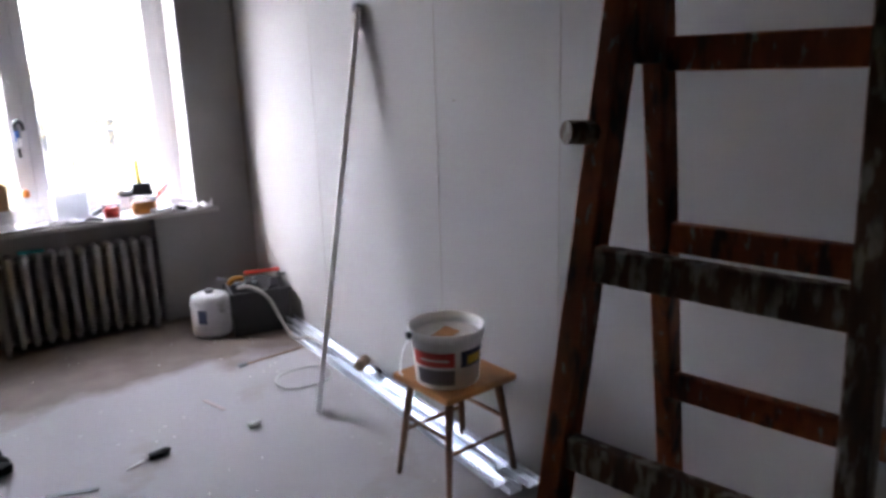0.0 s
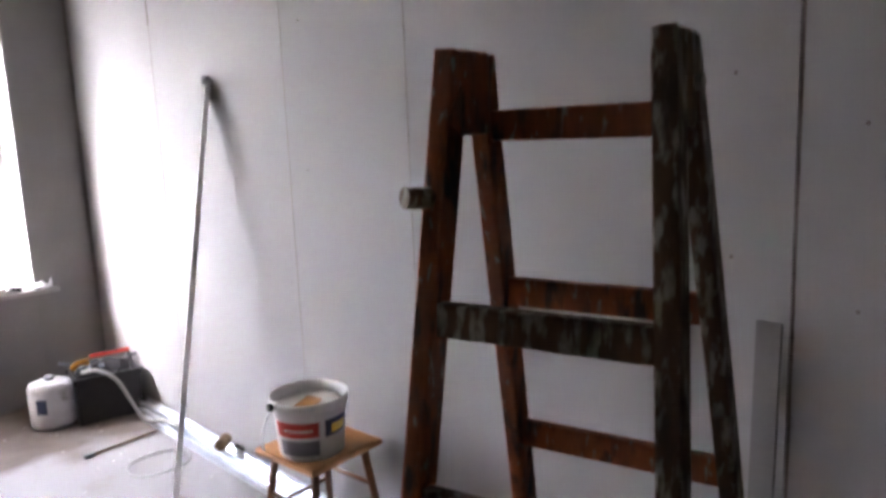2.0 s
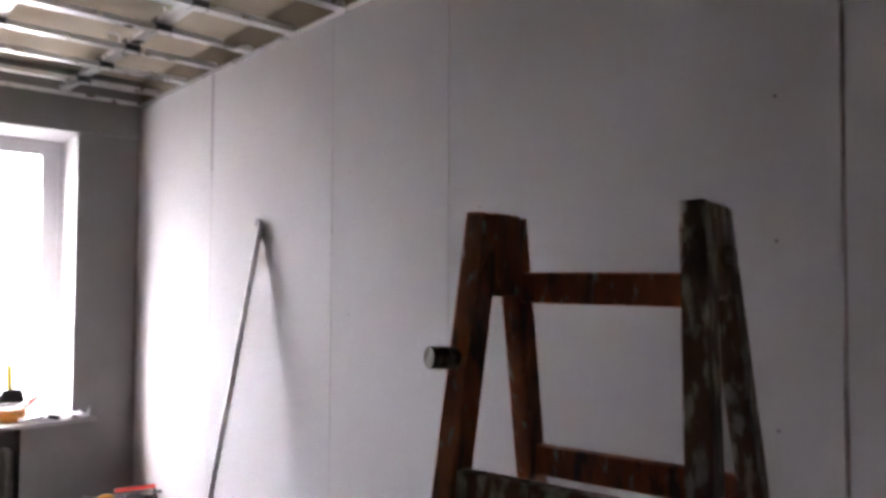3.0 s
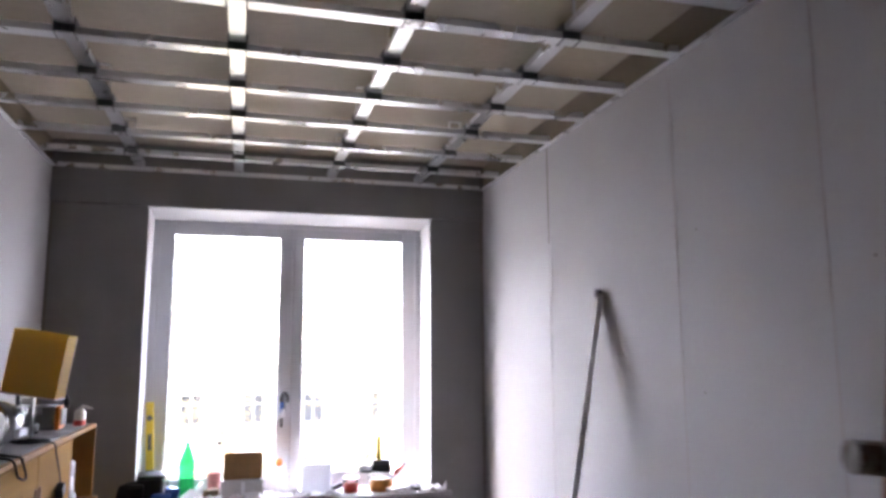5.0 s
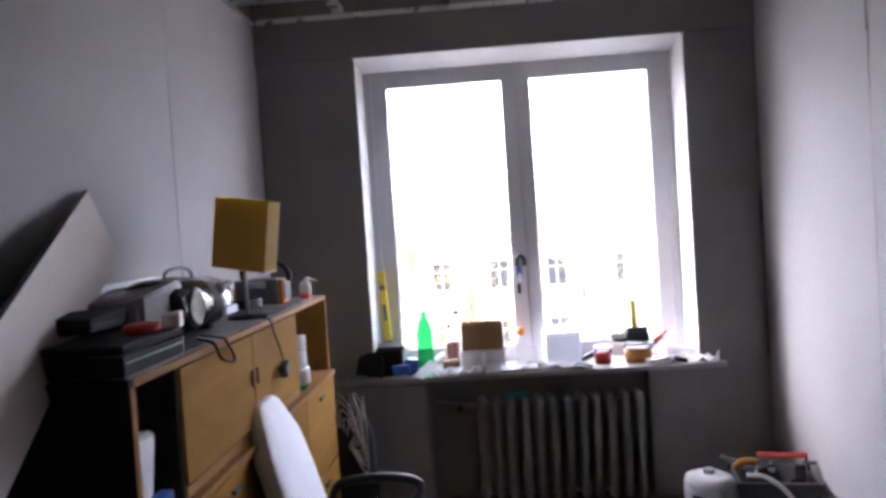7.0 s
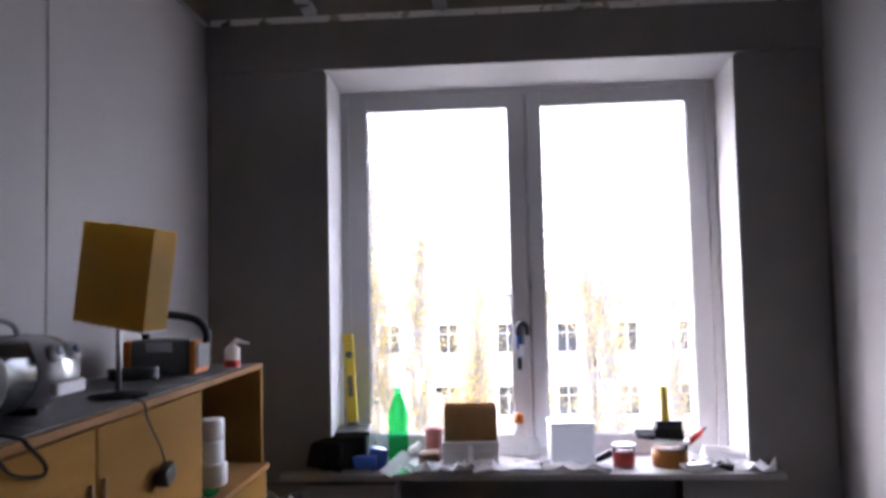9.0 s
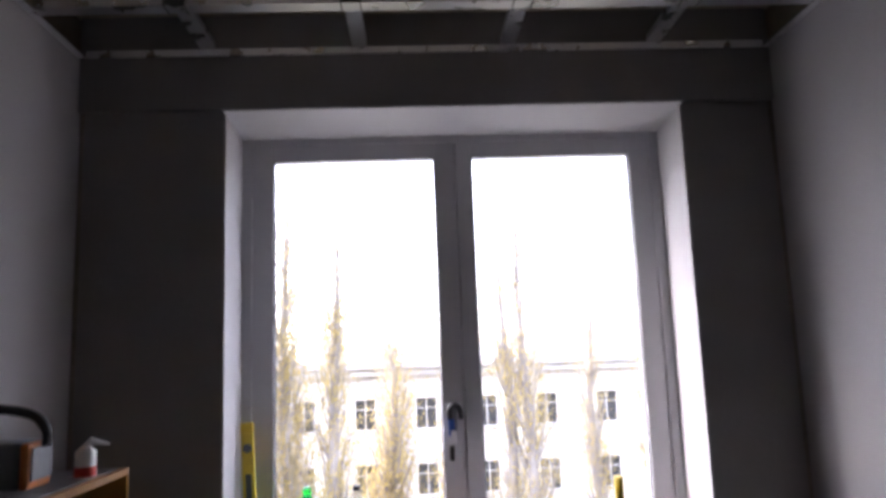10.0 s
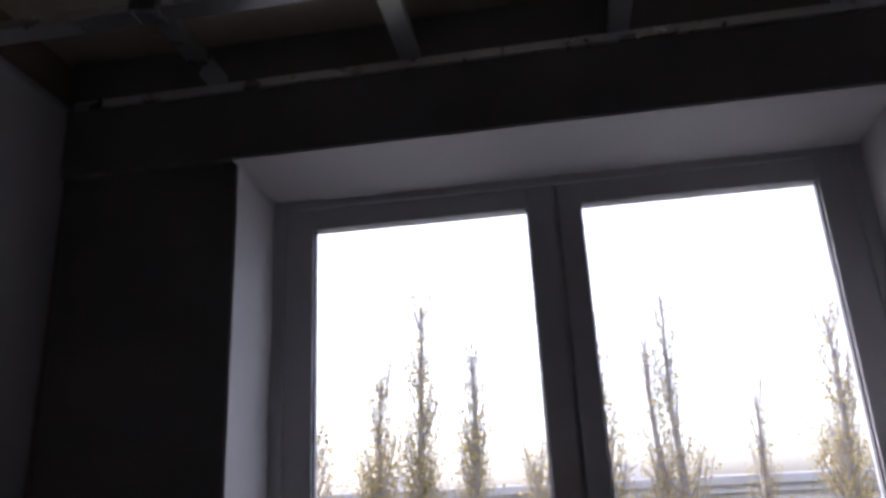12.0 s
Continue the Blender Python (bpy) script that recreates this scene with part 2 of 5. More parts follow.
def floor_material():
    """Bare screed under white plaster dust; the dust thins out towards the window and leaves brown screed. At the
    unseen back the same brown is put in to cut bounced light.
    """
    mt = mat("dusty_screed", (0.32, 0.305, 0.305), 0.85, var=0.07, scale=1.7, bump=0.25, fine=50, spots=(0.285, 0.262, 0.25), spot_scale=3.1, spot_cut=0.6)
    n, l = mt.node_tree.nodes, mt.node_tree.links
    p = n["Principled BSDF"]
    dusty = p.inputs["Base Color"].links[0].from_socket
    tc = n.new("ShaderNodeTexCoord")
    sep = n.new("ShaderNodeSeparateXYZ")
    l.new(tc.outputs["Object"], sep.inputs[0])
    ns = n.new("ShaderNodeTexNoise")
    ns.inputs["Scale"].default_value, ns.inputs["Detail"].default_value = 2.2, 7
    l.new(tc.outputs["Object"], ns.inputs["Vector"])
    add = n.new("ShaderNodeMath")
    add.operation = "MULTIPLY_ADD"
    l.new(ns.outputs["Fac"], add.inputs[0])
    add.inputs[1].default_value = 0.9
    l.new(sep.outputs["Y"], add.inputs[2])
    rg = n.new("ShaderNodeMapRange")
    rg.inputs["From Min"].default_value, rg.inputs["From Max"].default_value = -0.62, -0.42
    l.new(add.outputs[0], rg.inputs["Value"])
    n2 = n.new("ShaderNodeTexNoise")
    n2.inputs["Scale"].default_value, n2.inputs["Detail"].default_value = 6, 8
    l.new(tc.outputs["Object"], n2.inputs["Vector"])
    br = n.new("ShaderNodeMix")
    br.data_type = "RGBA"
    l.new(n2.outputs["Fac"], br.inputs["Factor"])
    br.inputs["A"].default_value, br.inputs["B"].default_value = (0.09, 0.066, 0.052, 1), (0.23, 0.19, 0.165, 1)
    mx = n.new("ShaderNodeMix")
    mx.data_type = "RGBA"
    # dark brown put over the unseen back floor to lessen bounced light
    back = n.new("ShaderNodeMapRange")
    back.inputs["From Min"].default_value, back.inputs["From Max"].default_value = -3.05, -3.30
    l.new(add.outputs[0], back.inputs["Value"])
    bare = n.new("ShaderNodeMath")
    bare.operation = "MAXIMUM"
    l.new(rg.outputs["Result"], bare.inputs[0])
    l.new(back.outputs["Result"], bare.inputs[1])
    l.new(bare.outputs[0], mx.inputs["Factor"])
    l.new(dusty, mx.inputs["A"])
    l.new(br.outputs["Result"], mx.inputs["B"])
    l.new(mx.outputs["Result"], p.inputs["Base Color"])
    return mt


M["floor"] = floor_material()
for key in ("pine", "pine_edge"):
    M[key].node_tree.nodes["Principled BSDF"].inputs["Specular IOR Level"].default_value = 0.05


def glass_material(name, tint):
    mt = bpy.data.materials.new(name)
    mt.use_nodes = True
    p = mt.node_tree.nodes["Principled BSDF"]
    p.inputs["Base Color"].default_value = (*tint, 1)
    p.inputs["Roughness"].default_value = 0.01
    p.inputs["Transmission Weight"].default_value = 1.0
    p.inputs["IOR"].default_value = 1.45
    return mt


M["glass"] = glass_material("window_glass", (0.98, 0.99, 0.98))

# ---- the room ----
W, DEEP = 2.78, -7.6          # across, and the unseen wall behind, set far back to take up light
CEIL, SLAB = 2.80, 2.97       # underside of the steel grid, and the old ceiling
OL, OR, OB, OT = 0.558, 2.402, 0.72, 2.552   # the window opening
LT = 2.578                    # underside of the lintel
TH = 0.52                     # thickness of the outer wall

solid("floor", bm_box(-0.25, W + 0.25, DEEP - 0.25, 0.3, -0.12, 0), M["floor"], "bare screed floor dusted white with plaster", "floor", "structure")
solid("ceiling", bm_box(-0.25, W + 0.25, DEEP - 0.25, TH, SLAB, SLAB + 0.15), M["slab"], "old beige plaster ceiling above a steel grid", "ceiling", "structure")

# window wall: lintel, two piers, the parapet below
bm = bmesh.new()
box(bm, -0.25, W + 0.25, 0, TH, LT, SLAB)
wall_n = solid("wall_north", bm, M["plaster"], "grey plastered outer wall round the window", "wall", "structure")
part("lintel_face", bm_box(0.001, W - 0.001, -0.03, -0.0005, LT, SLAB - 0.002, 0.002), M["plaster"], wall_n)
part("pier", bm_box(-0.25, OL, 0, TH, 0, LT), M["plaster"], wall_n)
part("pier", bm_box(OR, W + 0.25, 0, TH, 0, LT), M["plaster"], wall_n)
part("parapet", bm_box(OL, OR, 0.13, TH, 0, OB), M["plaster"], wall_n)
part("niche_side", bm_box(OL, 0.86, 0, 0.1298, 0, OB), M["plaster"], wall_n)
part("niche_side", bm_box(2.11, OR, 0, 0.1298, 0, OB), M["plaster"], wall_n)
part("parapet_panel", bm_box(0.004, 0.855, -0.035, -0.002, 0.0, 0.70, 0.004), M["plaster"], wall_n)
for nm, a in (("reveal", (OL, OL + 0.008, 0.0, 0.284, OB + 0.03, LT - 0.002)), ("reveal", (OR - 0.008, OR, 0.0, 0.284, OB + 0.03, LT - 0.002)),):
    part(nm, bm_box(*a), M["reveal"], wall_n)

for x in (0.003, W - 0.015):
    part("corner_gap", bm_box(x, x + 0.012, -0.005, -0.0008, 0.76, LT - 0.002), M["groove"], wall_n)
bm = bmesh.new()
box(bm, OL, OR, -0.028, 0.30, -0.004, 0.004, 0.0, pose(0, 0, LT - 0.006, -4.5, 0, 0))
part("soffit", bm, M["reveal"], wall_n)
part("head_fill", bm_box(OL, OR, 0.37, TH, OT, LT), M["plaster"], wall_n)


def boarded_wall(name, x_face, inward, joints, wide, label, last=DEEP):
    """A wall of upright plasterboards, 3 mm apart, on a bare wall; inward is +1 where the room lies to its +x."""
    xb = x_face - inward * 0.0125
    bm = bmesh.new()
    a, b = sorted((xb, xb - inward * 0.24))
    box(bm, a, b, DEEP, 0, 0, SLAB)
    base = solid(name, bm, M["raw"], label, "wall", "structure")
    ends = [-0.006] + joints + [last]
    for y1, y0 in zip(ends, ends[1:]):
        bm = bmesh.new()
        a, b = sorted((xb, x_face))
        box(bm, a, b, y0 + (0.0045 if y0 in wide else 0.0015), y1 - (0.0045 if y1 in wide else 0.0015), 0.012, CEIL + 0.02, 0.0012)
        part("plasterboard", bm, M["board"], base)
    for y in joints:
        a, b = sorted((xb, xb + inward * 0.006))
        part("joint", bm_box(a, b, y - 0.006, y + 0.006, 0.015, CEIL), M["groove"], base)
    return base


# boards stop out of view; darker bare wall beyond is added to cut bounce
east = boarded_wall("wall_east", W, -1, [-1.155, -2.37, -3.12, -4.43], (-4.43,), "wall of unpainted plasterboards with open joints", -5.63)
west = boarded_wall("wall_west", 0.0, 1, [-1.21, -2.41], (-1.21, -2.41), "wall of unpainted plasterboards with open joints", -3.61)
# unseen closing wall in the dark bare colour, to return little light
solid("wall_south", bm_box(-0.25, W + 0.25, DEEP - 0.25, DEEP, 0, SLAB), M["raw"], "unseen bare wall closing the room, kept dark to cut bounce", "wall", "structure")


def filler_strip(x, y, z0, z1, w, inward, parent):
    a, b = sorted((x, x + inward * 0.0016))
    part("filler", bm_box(a, b, y - w / 2, y + w / 2, z0, z1, 0.0006), M["filler"], parent)


for y in (-1.155, -2.37, -3.12):
    filler_strip(W, y, 0.05, CEIL - 0.05, 0.006, -1, east)
part("open_joint", bm_box(W - 0.0022, W - 0.0005, -1.162, -1.148, 2.25, CEIL), M["groove"], east)
for y, zs in ((-4.28, (1.3, 1.75, 2.1)), (-4.57, (1.2, 1.62, 2.2)), (-3.28, (1.4, 1.9)), (-2.5, (1.5, 2.1))):
    for z in zs:
        part("screw", lathe(bmesh.new(), [(0.005, 0), (0.005, 0.0008), (0.002, 0.001)], 8, pose(W, y, z, 0, -90, 0)), M["groove"], east)


# ---- window ----
def window():
    win = thing("window_1", pose(0, 0, 0), "white plastic casement window with two tall panes", "window", kind="structure")
    y0, y1 = 0.312, 0.432
    fw = 0.048
    TOP = 0.076
    bm = bmesh.new()
    yf = 0.285
    box(bm, OL - 0.01, OL + fw, yf, y1, OB, OT + 0.01, 0.004)
    box(bm, OR - fw, OR + 0.01, yf, y1, OB, OT + 0.01, 0.004)
    box(bm, OL + fw, OR - fw, yf, y1, OT - 0.032, OT + 0.01, 0.004)
    box(bm, OL + fw, OR - fw, yf + 0.02, y1, OB, OB + 0.07, 0.004)
    part("window_frame", bm, M["pvc"], win)
    mid = 1.485
    part("mullion", bm_box(mid - 0.03, mid + 0.03, y0 + 0.012, y1, OB + 0.06, OT - 0.03, 0.003), M["pvc"], win)
    for x0, x1 in ((OL + fw - 0.006, mid - 0.004), (mid + 0.004, OR - fw + 0.006)):
        sx0 = x0 + (0.096 if x0 < 1 else 0.072)
        sx1 = x1 - (0.085 if x0 < 1 else 0.097)
        z0, z1 = OB + 0.062, OT - 0.026
        bm = bmesh.new()
        ya, yb = y0 - 0.016, y0 + 0.045
        box(bm, x0, sx0, ya, yb, z0, z1, 0.006)
        box(bm, sx1, x1, ya, yb, z0, z1, 0.006)
        box(bm, sx0, sx1, ya + 0.001, yb, z1 - TOP, z1, 0.006)
        box(bm, sx0, sx1, ya + 0.001, yb, z0, z0 + 0.065, 0.006)
        sash = part("sash", bm, M["pvc"], win)
        bm = bmesh.new()
        g = 0.005
        for a in ((sx0, sx0 + g, z0 + 0.065, z1 - TOP), (sx1 - g, sx1, z0 + 0.065, z1 - TOP), (sx0, sx1, z1 - 0.05 - g, z1 - TOP), (sx0, sx1, z0 + 0.065, z0 + 0.065 + g)):
            box(bm, a[0], a[1], ya + 0.01, ya + 0.03, a[2], a[3])
        part("gasket", bm, M["gasket"], sash)
        pane = part("pane", bm_box(sx0 - 0.005, sx1 + 0.005, ya + 0.032, ya + 0.037, z0 + 0.06, z1 - TOP + 0.005), M["glass"], sash)
        pane.visible_shadow = False
    bm = bmesh.new()
    box(bm, mid - 0.058, mid - 0.030, y0 - 0.028, y0 - 0.0165, 1.25, 1.40, 0.004)
    box(bm, mid - 0.053, mid - 0.035, y0 - 0.058, y0 - 0.026, 1.345, 1.37, 0.005)
    box(bm, mid - 0.056, mid - 0.032, y0 - 0.068, y0 - 0.050, 1.235, 1.375, 0.008)
    part("handle", bm, M["grey_print"], win, "dark grey window handle")
    bm = bmesh.new()
    tube(bm, bent([(mid - 0.064, y0 - 0.074, 1.33), (mid - 0.062, y0 - 0.08, 1.372), (mid - 0.042, y0 - 0.08, 1.388), (mid - 0.022, y0 - 0.08, 1.37), (mid - 0.018, y0 - 0.076, 1.33)]), 0.012, 10)
    part("latch", bm, M["black"], win, "black strap looped over the window handle", True)
    part("tag", bm_box(mid - 0.07, mid - 0.045, y0 - 0.082, y0 - 0.074, 1.265, 1.33, 0.002, None), M["blue"], win, "bluish tag hanging from the handle")
    part("tag", bm_box(mid - 0.06, mid - 0.036, y0 - 0.092, y0 - 0.084, 1.235, 1.285, 0.002), M["paper"], win, "white tag hanging from the handle")
    part("key", bm_box(mid - 0.07, mid - 0.048, y0 - 0.088, y0 - 0.072, 1.165, 1.225, 0.006), M["black"], win, "small black fob hanging from the handle")
    return win


window()
bm = bm_box(0.345, 2.53, -0.062, 0.362, 0.722, 0.75, 0.006)
solid("window_sill", bm, M["sill"], "wide grey window sill board strewn with clutter", "window sill", "structure")


# ---- ceiling grid ----
def channel(bm, x0, x1, y, z, w=0.06, h=0.027, along="x", t=0.0012):
    """A folded steel channel, flat side down, open side up."""
    a, lip = w / 2, 0.009
    prof = [(-a + lip, h), (-a, h), (-a, 0), (a, 0), (a, h), (a - lip, h), (a - lip, h - t), (a - t, h - t), (a - t, t), (-a + t, t), (-a + t, h - t), (-a + lip, h - t)]
    ends = []
    for q in (x0, x1):
        ends.append([bm.verts.new((q, y + u, z + v) if along == "x" else (y + u, q, z + v)) for u, v in prof])
    n = len(prof)
    for k in range(n):
        bm.faces.new((ends[0][k], ends[0][(k + 1) % n], ends[1][(k + 1) % n], ends[1][k]))
    bm.faces.new(ends[0][::-1])
    bm.faces.new(ends[1])
    return bm


CROSS = [-0.42 - 0.408 * k for k in range(18)]
LONG = [0.50, 1.10, 1.70, 2.30]
grid = thing("ceiling_grid", pose(0, 0, 0), "suspended ceiling grid of shiny galvanised steel channels", "ceiling grid")
rng = random.Random(4)
for y in CROSS:
    part("cross_channel", channel(bmesh.new(), 0.03, W - 0.03, y, CEIL + rng.uniform(-0.003, 0.003)), M["zinc"], grid)
for x in LONG:
    part("long_channel", channel(bmesh.new(), DEEP + 0.05, -0.03, x, CEIL + 0.030, along="y"), M["zinc"], grid)
for x0, x1 in ((0.0005, 0.028), (W - 0.028, W - 0.0005)):
    bm = bmesh.new()
    box(bm, x0, x1, DEEP + 0.02, -0.02, CEIL - 0.003, CEIL - 0.002)
    xa = x0 if x0 < 1 else x1 - 0.001
    box(bm, xa, xa + 0.001, DEEP + 0.02, -0.02, CEIL - 0.002, CEIL + 0.02)
    part("edge_channel", bm, M["zinc"], grid)
bm = bmesh.new()
box(bm, 0.03, W - 0.03, -0.042, -0.014, CEIL - 0.003, CEIL + 0.024)
part("edge_channel", bm, M["zinc"], grid)
cb = bmesh.new()
for a in ((-0.036, -0.031, -0.034, 0.034, -0.004, 0.06), (0.031, 0.036, -0.034, 0.034, -0.004, 0.06), (-0.036, 0.036, -0.034, -0.0312, 0.0, 0.034), (-0.036, 0.036, 0.0312, 0.034, 0.0, 0.034)):
    box(cb, *a)
conn = mesh_of("connector", cb, M["zinc_dark"])
hb = bmesh.new()
for sx in (-0.033, 0.032):
    box(hb, sx, sx + 0.0012, -0.012, 0.012, 0.03, SLAB - CEIL)
box(hb, -0.033, 0.033, -0.012, 0.012, SLAB - CEIL - 0.0012, SLAB - CEIL)
hang = mesh_of("hanger", hb, M["zinc"])
for iy, y in enumerate(CROSS):
    for ix, x in enumerate(LONG):
        o = new("connector", conn)
        o.parent, o.location = grid, (x, y, CEIL)
        if (iy + ix) % 2 == 0:
            o = new("hanger", hang)
            o.parent, o.location = grid, (x, y - 0.12, CEIL)

# ---- radiator ----
def radiator():
    rad = thing("radiator", pose(1.60, -0.045, 0), "grey-painted cast-iron column radiator under the sill", "radiator")
    n, x0, pitch = 12, -0.435, 0.0785
    cb = bmesh.new()
    for yy in (-0.058, 0.0, 0.058):
        tube(cb, bent([(0, yy * 0.7, 0.05), (0, yy, 0.10), (0, yy, 0.33), (0, yy, 0.56), (0, yy * 0.7, 0.605)], 5), 0.0235, 10)
    tube(cb, [(-0.039, 0, 0.575), (0.039, 0, 0.575)], 0.024, 10)
    tube(cb, [(-0.039, 0, 0.085), (0.039, 0, 0.085)], 0.024, 10)
    box(cb, -0.021, 0.021, -0.062, 0.062, 0.565, 0.615, 0.012)
    box(cb, -0.021, 0.021, -0.062, 0.062, 0.055, 0.10, 0.012)
    cb2 = mesh_of("column", cb, M["iron"], True)
    for k in range(n):
        o = new("column", cb2)
        o.parent, o.location = rad, (x0 + k * pitch, 0, 0)
    for k in (0, n - 1):
        part("foot", bm_box(x0 + k * pitch - 0.014, x0 + k * pitch + 0.014, -0.05, 0.05, 0, 0.07, 0.004), M["iron"], rad)
    part("supply_pipe", tube(bmesh.new(), bent([(x0 - 0.03, 0, 0.575), (x0 - 0.12, 0.01, 0.575), (x0 - 0.19, 0.05, 0.575), (x0 - 0.25, 0.098, 0.575), (x0 - 0.26, 0.112, 0.575)]), 0.013), M["iron"], rad, "", True)
    part("valve", lathe(bmesh.new(), [(0.012, 0), (0.022, 0.01), (0.022, 0.05), (0.014, 0.06)], 12, pose(x0 - 0.12, -0.06, 0.575, -90, 0, 0)), M["black"], rad, "dark radiator valve knob", True)
    return rad


radiator()


# ---- stepladder ----
def stepladder():
    lad = thing("stepladder", pose(1.889, -4.398, 0, 0, 0, 12.1), "old brown wooden stepladder splashed with dried paint", "ladder")
    top = 1.757
    half = lambda z: 0.160 + 0.097 * (top - z) / 1.75
    fx = lambda z: -0.039 - 0.133 * (top - z)
    rx = lambda z: 0.041 + 0.259 * (top - z)
    for s, lab in ((1, "brown stile with paint drips"), (-1, "stile caked with pale grey paint")):
        m = M["ladder"] if s > 0 else M["ladder_dirty"]
        part("front_stile", beam(bmesh.new(), (fx(0), s * half(0), 0.0), (fx(top), s * half(top), top), 0.052, 0.034, bevel=0.004), m, lad, lab)
        part("rear_stile", beam(bmesh.new(), (rx(0), s * (half(0) - 0.0), 0.0), (rx(top), s * half(top), top - 0.004), 0.05, 0.032, bevel=0.004), m, lad, lab)
        part("bolt", lathe(bmesh.new(), [(0.004, 0), (0.011, 0.001), (0.011, 0.012), (0.006, 0.014)], 10, pose(0.0, s * (half(1.7) + 0.02), 1.69, -90 * s, 0, 0)), M["stain"], lad)
    for s in (1, -1):
        bm = bmesh.new()
        beam(bm, (fx(1.63), s * (half(1.69) - 0.002), 1.64), (0.002, s * (half(top) - 0.002), top - 0.016), 0.052, 0.028, bevel=0.006)
        beam(bm, (0.002, s * half(top), top - 0.125), (0.002, s * half(top), top + 0.003), 0.086, 0.036, bevel=0.008)
        part("hinge_block", bm, M["ladder"] if s > 0 else M["ladder_dirty"], lad, "worn block joining the stiles")
    for k, z in enumerate((1.357, 1.070, 0.770, 0.470, 0.170)):
        part("front_rung", beam(bmesh.new(), (fx(z), -half(z), z), (fx(z), half(z), z), 0.026, 0.052, bevel=0.004), M["ladder_dirty"], lad, "rung crusted with grey paint")
    for z in (1.645, 1.350, 1.048, 0.748, 0.448, 0.16):
        part("rear_rung", beam(bmesh.new(), (rx(z), -half(z), z), (rx(z), half(z), z), 0.024, 0.050, bevel=0.004), M["ladder"], lad)
    part("peg", tube(bmesh.new(), [(fx(1.54) - 0.004, 0.172, 1.54), (-0.128, 0.198, 1.545)], 0.0165, 10), M["ladder_dirty"], lad, "grey wooden peg")
    return lad


stepladder()


# ---- stool with bucket ----
def stool():
    st = thing("stool", pose(2.555, -2.765, 0, 0, 0, 4), "small varnished wooden stool with splayed legs", "stool")
    h = 0.45
    bm = bm_box(-0.18, 0.18, -0.175, 0.175, h - 0.028, h, 0.012)
    part("seat", bm, M["stool"], st)
    f = lambda sx, sy, z: (sx * (0.175 - 0.055 * z / h), sy * (0.165 - 0.05 * z / h), z)
    for sx in (-1, 1):
        for sy in (-1, 1):
            part("leg", tube(bmesh.new(), [f(sx, sy, 0), f(sx, sy, 0.2), f(sx, sy, h - 0.03)], [0.011, 0.015, 0.017], 10), M["stool_leg"], st, "", True)
    for z, a, b in ((0.2, (-1, -1), (1, -1)), (0.2, (-1, 1), (1, 1)), (0.26, (-1, -1), (-1, 1)), (0.26, (1, -1), (1, 1))):
        part("stretcher", tube(bmesh.new(), [f(*a, z), f(*b, z)], 0.009, 8), M["stool_leg"], st, "", True)


stool()


def bucket():
    b = thing("bucket", pose(2.51, -2.785, 0.4505, 0, 0, 0) @ Matrix.Scale(1.12, 4), "white plastic putty bucket with a red label on a stool", "bucket")
    part("body", lathe(bmesh.new(), [(0.104, 0), (0.11, 0.004), (0.124, 0.165), (0.131, 0.166), (0.133, 0.2), (0.128, 0.201), (0.122, 0.17), (0.119, 0.16), (0.06, 0.165), (0.01, 0.163)], 32), M["white_plastic"], b, "", True)
    part("putty", lathe(bmesh.new(), [(0.118, 0.166), (0.1, 0.17), (0.05, 0.168), (0.004, 0.174)], 24), M["putty"], b, "smeared white putty", True)

    def label(name, a0, a1, z0, z1, m, off=0.0012):
        bm = bmesh.new()
        n = 10
        rad = lambda z: 0.11 + (z - 0.004) / 0.161 * 0.014 + off
        rows = [[bm.verts.new((math.cos(a) * rad(z), math.sin(a) * rad(z), z)) for a in [radians(a0 + (a1 - a0) * k / n) for k in range(n + 1)]] for z in (z0, z1)]
        for k in range(n):
            bm.faces.new((rows[0][k], rows[0][k + 1], rows[1][k + 1], rows[1][k]))
        part(name, bm, m, b)

    label("red_label", 172, 248, 0.085, 0.138, M["red"])
    label("text_bar", 190, 238, 0.107, 0.113, M["white_plastic"], 0.0022)
    label("grey_label", 178, 248, 0.02, 0.075, M["grey_print"])
    label("navy_label", 258, 306, 0.08, 0.14, M["navy"])
    label("yellow_mark", 270, 300, 0.09, 0.122, M["yellow"], 0.0022)
    part("handle", tube(bmesh.new(), bent([(-0.132, 0.02, 0.185), (-0.16, 0.03, 0.13), (-0.168, 0.04, 0.06), (-0.15, 0.06, 0.03)]), 0.003, 6), M["zinc"], b, "thin wire handle", True)
    part("handle_lug", lathe(bmesh.new(), [(0.008, 0), (0.014, 0.004), (0.014, 0.016), (0.008, 0.02)], 10, pose(-0.13, 0.02, 0.185, 0, -90, 0)), M["black"], b)
    part("trowel_blade", bm_box(-0.07, 0.02, -0.03, 0.03, 0.186, 0.19, 0.001, pose(0, 0, 0, 8, -6, 20)), M["stool"], b, "wooden spatula caked with putty")


bucket()

# ---- pole leaning on the wall ----
pole = thing("leaning_profile", pose(2.334, -1.885, 0), "thin galvanised steel profile leaning against the wall", "metal profile")
d = Vector((2.758 - 2.334, -1.752 + 1.885, 1.915))
bm = bmesh.new()
edge_on = Vector((0.43, 0.90, 0))
beam(bm, (0, 0, 0.003), d, 0.06, 0.002, side=edge_on, bevel=0.0)
n_ = d.normalized().cross(edge_on).normalized()
s_ = n_.cross(d.normalized()).normalized()
for k in (-1, 1):
    beam(bm, Vector((0, 0, 0.003)) + s_ * 0.029 * k - n_ * 0.012, d + s_ * 0.029 * k - n_ * 0.012, 0.0016, 0.025, side=s_, bevel=0.0)
part("channel", bm, M["zinc_dull"], pole)
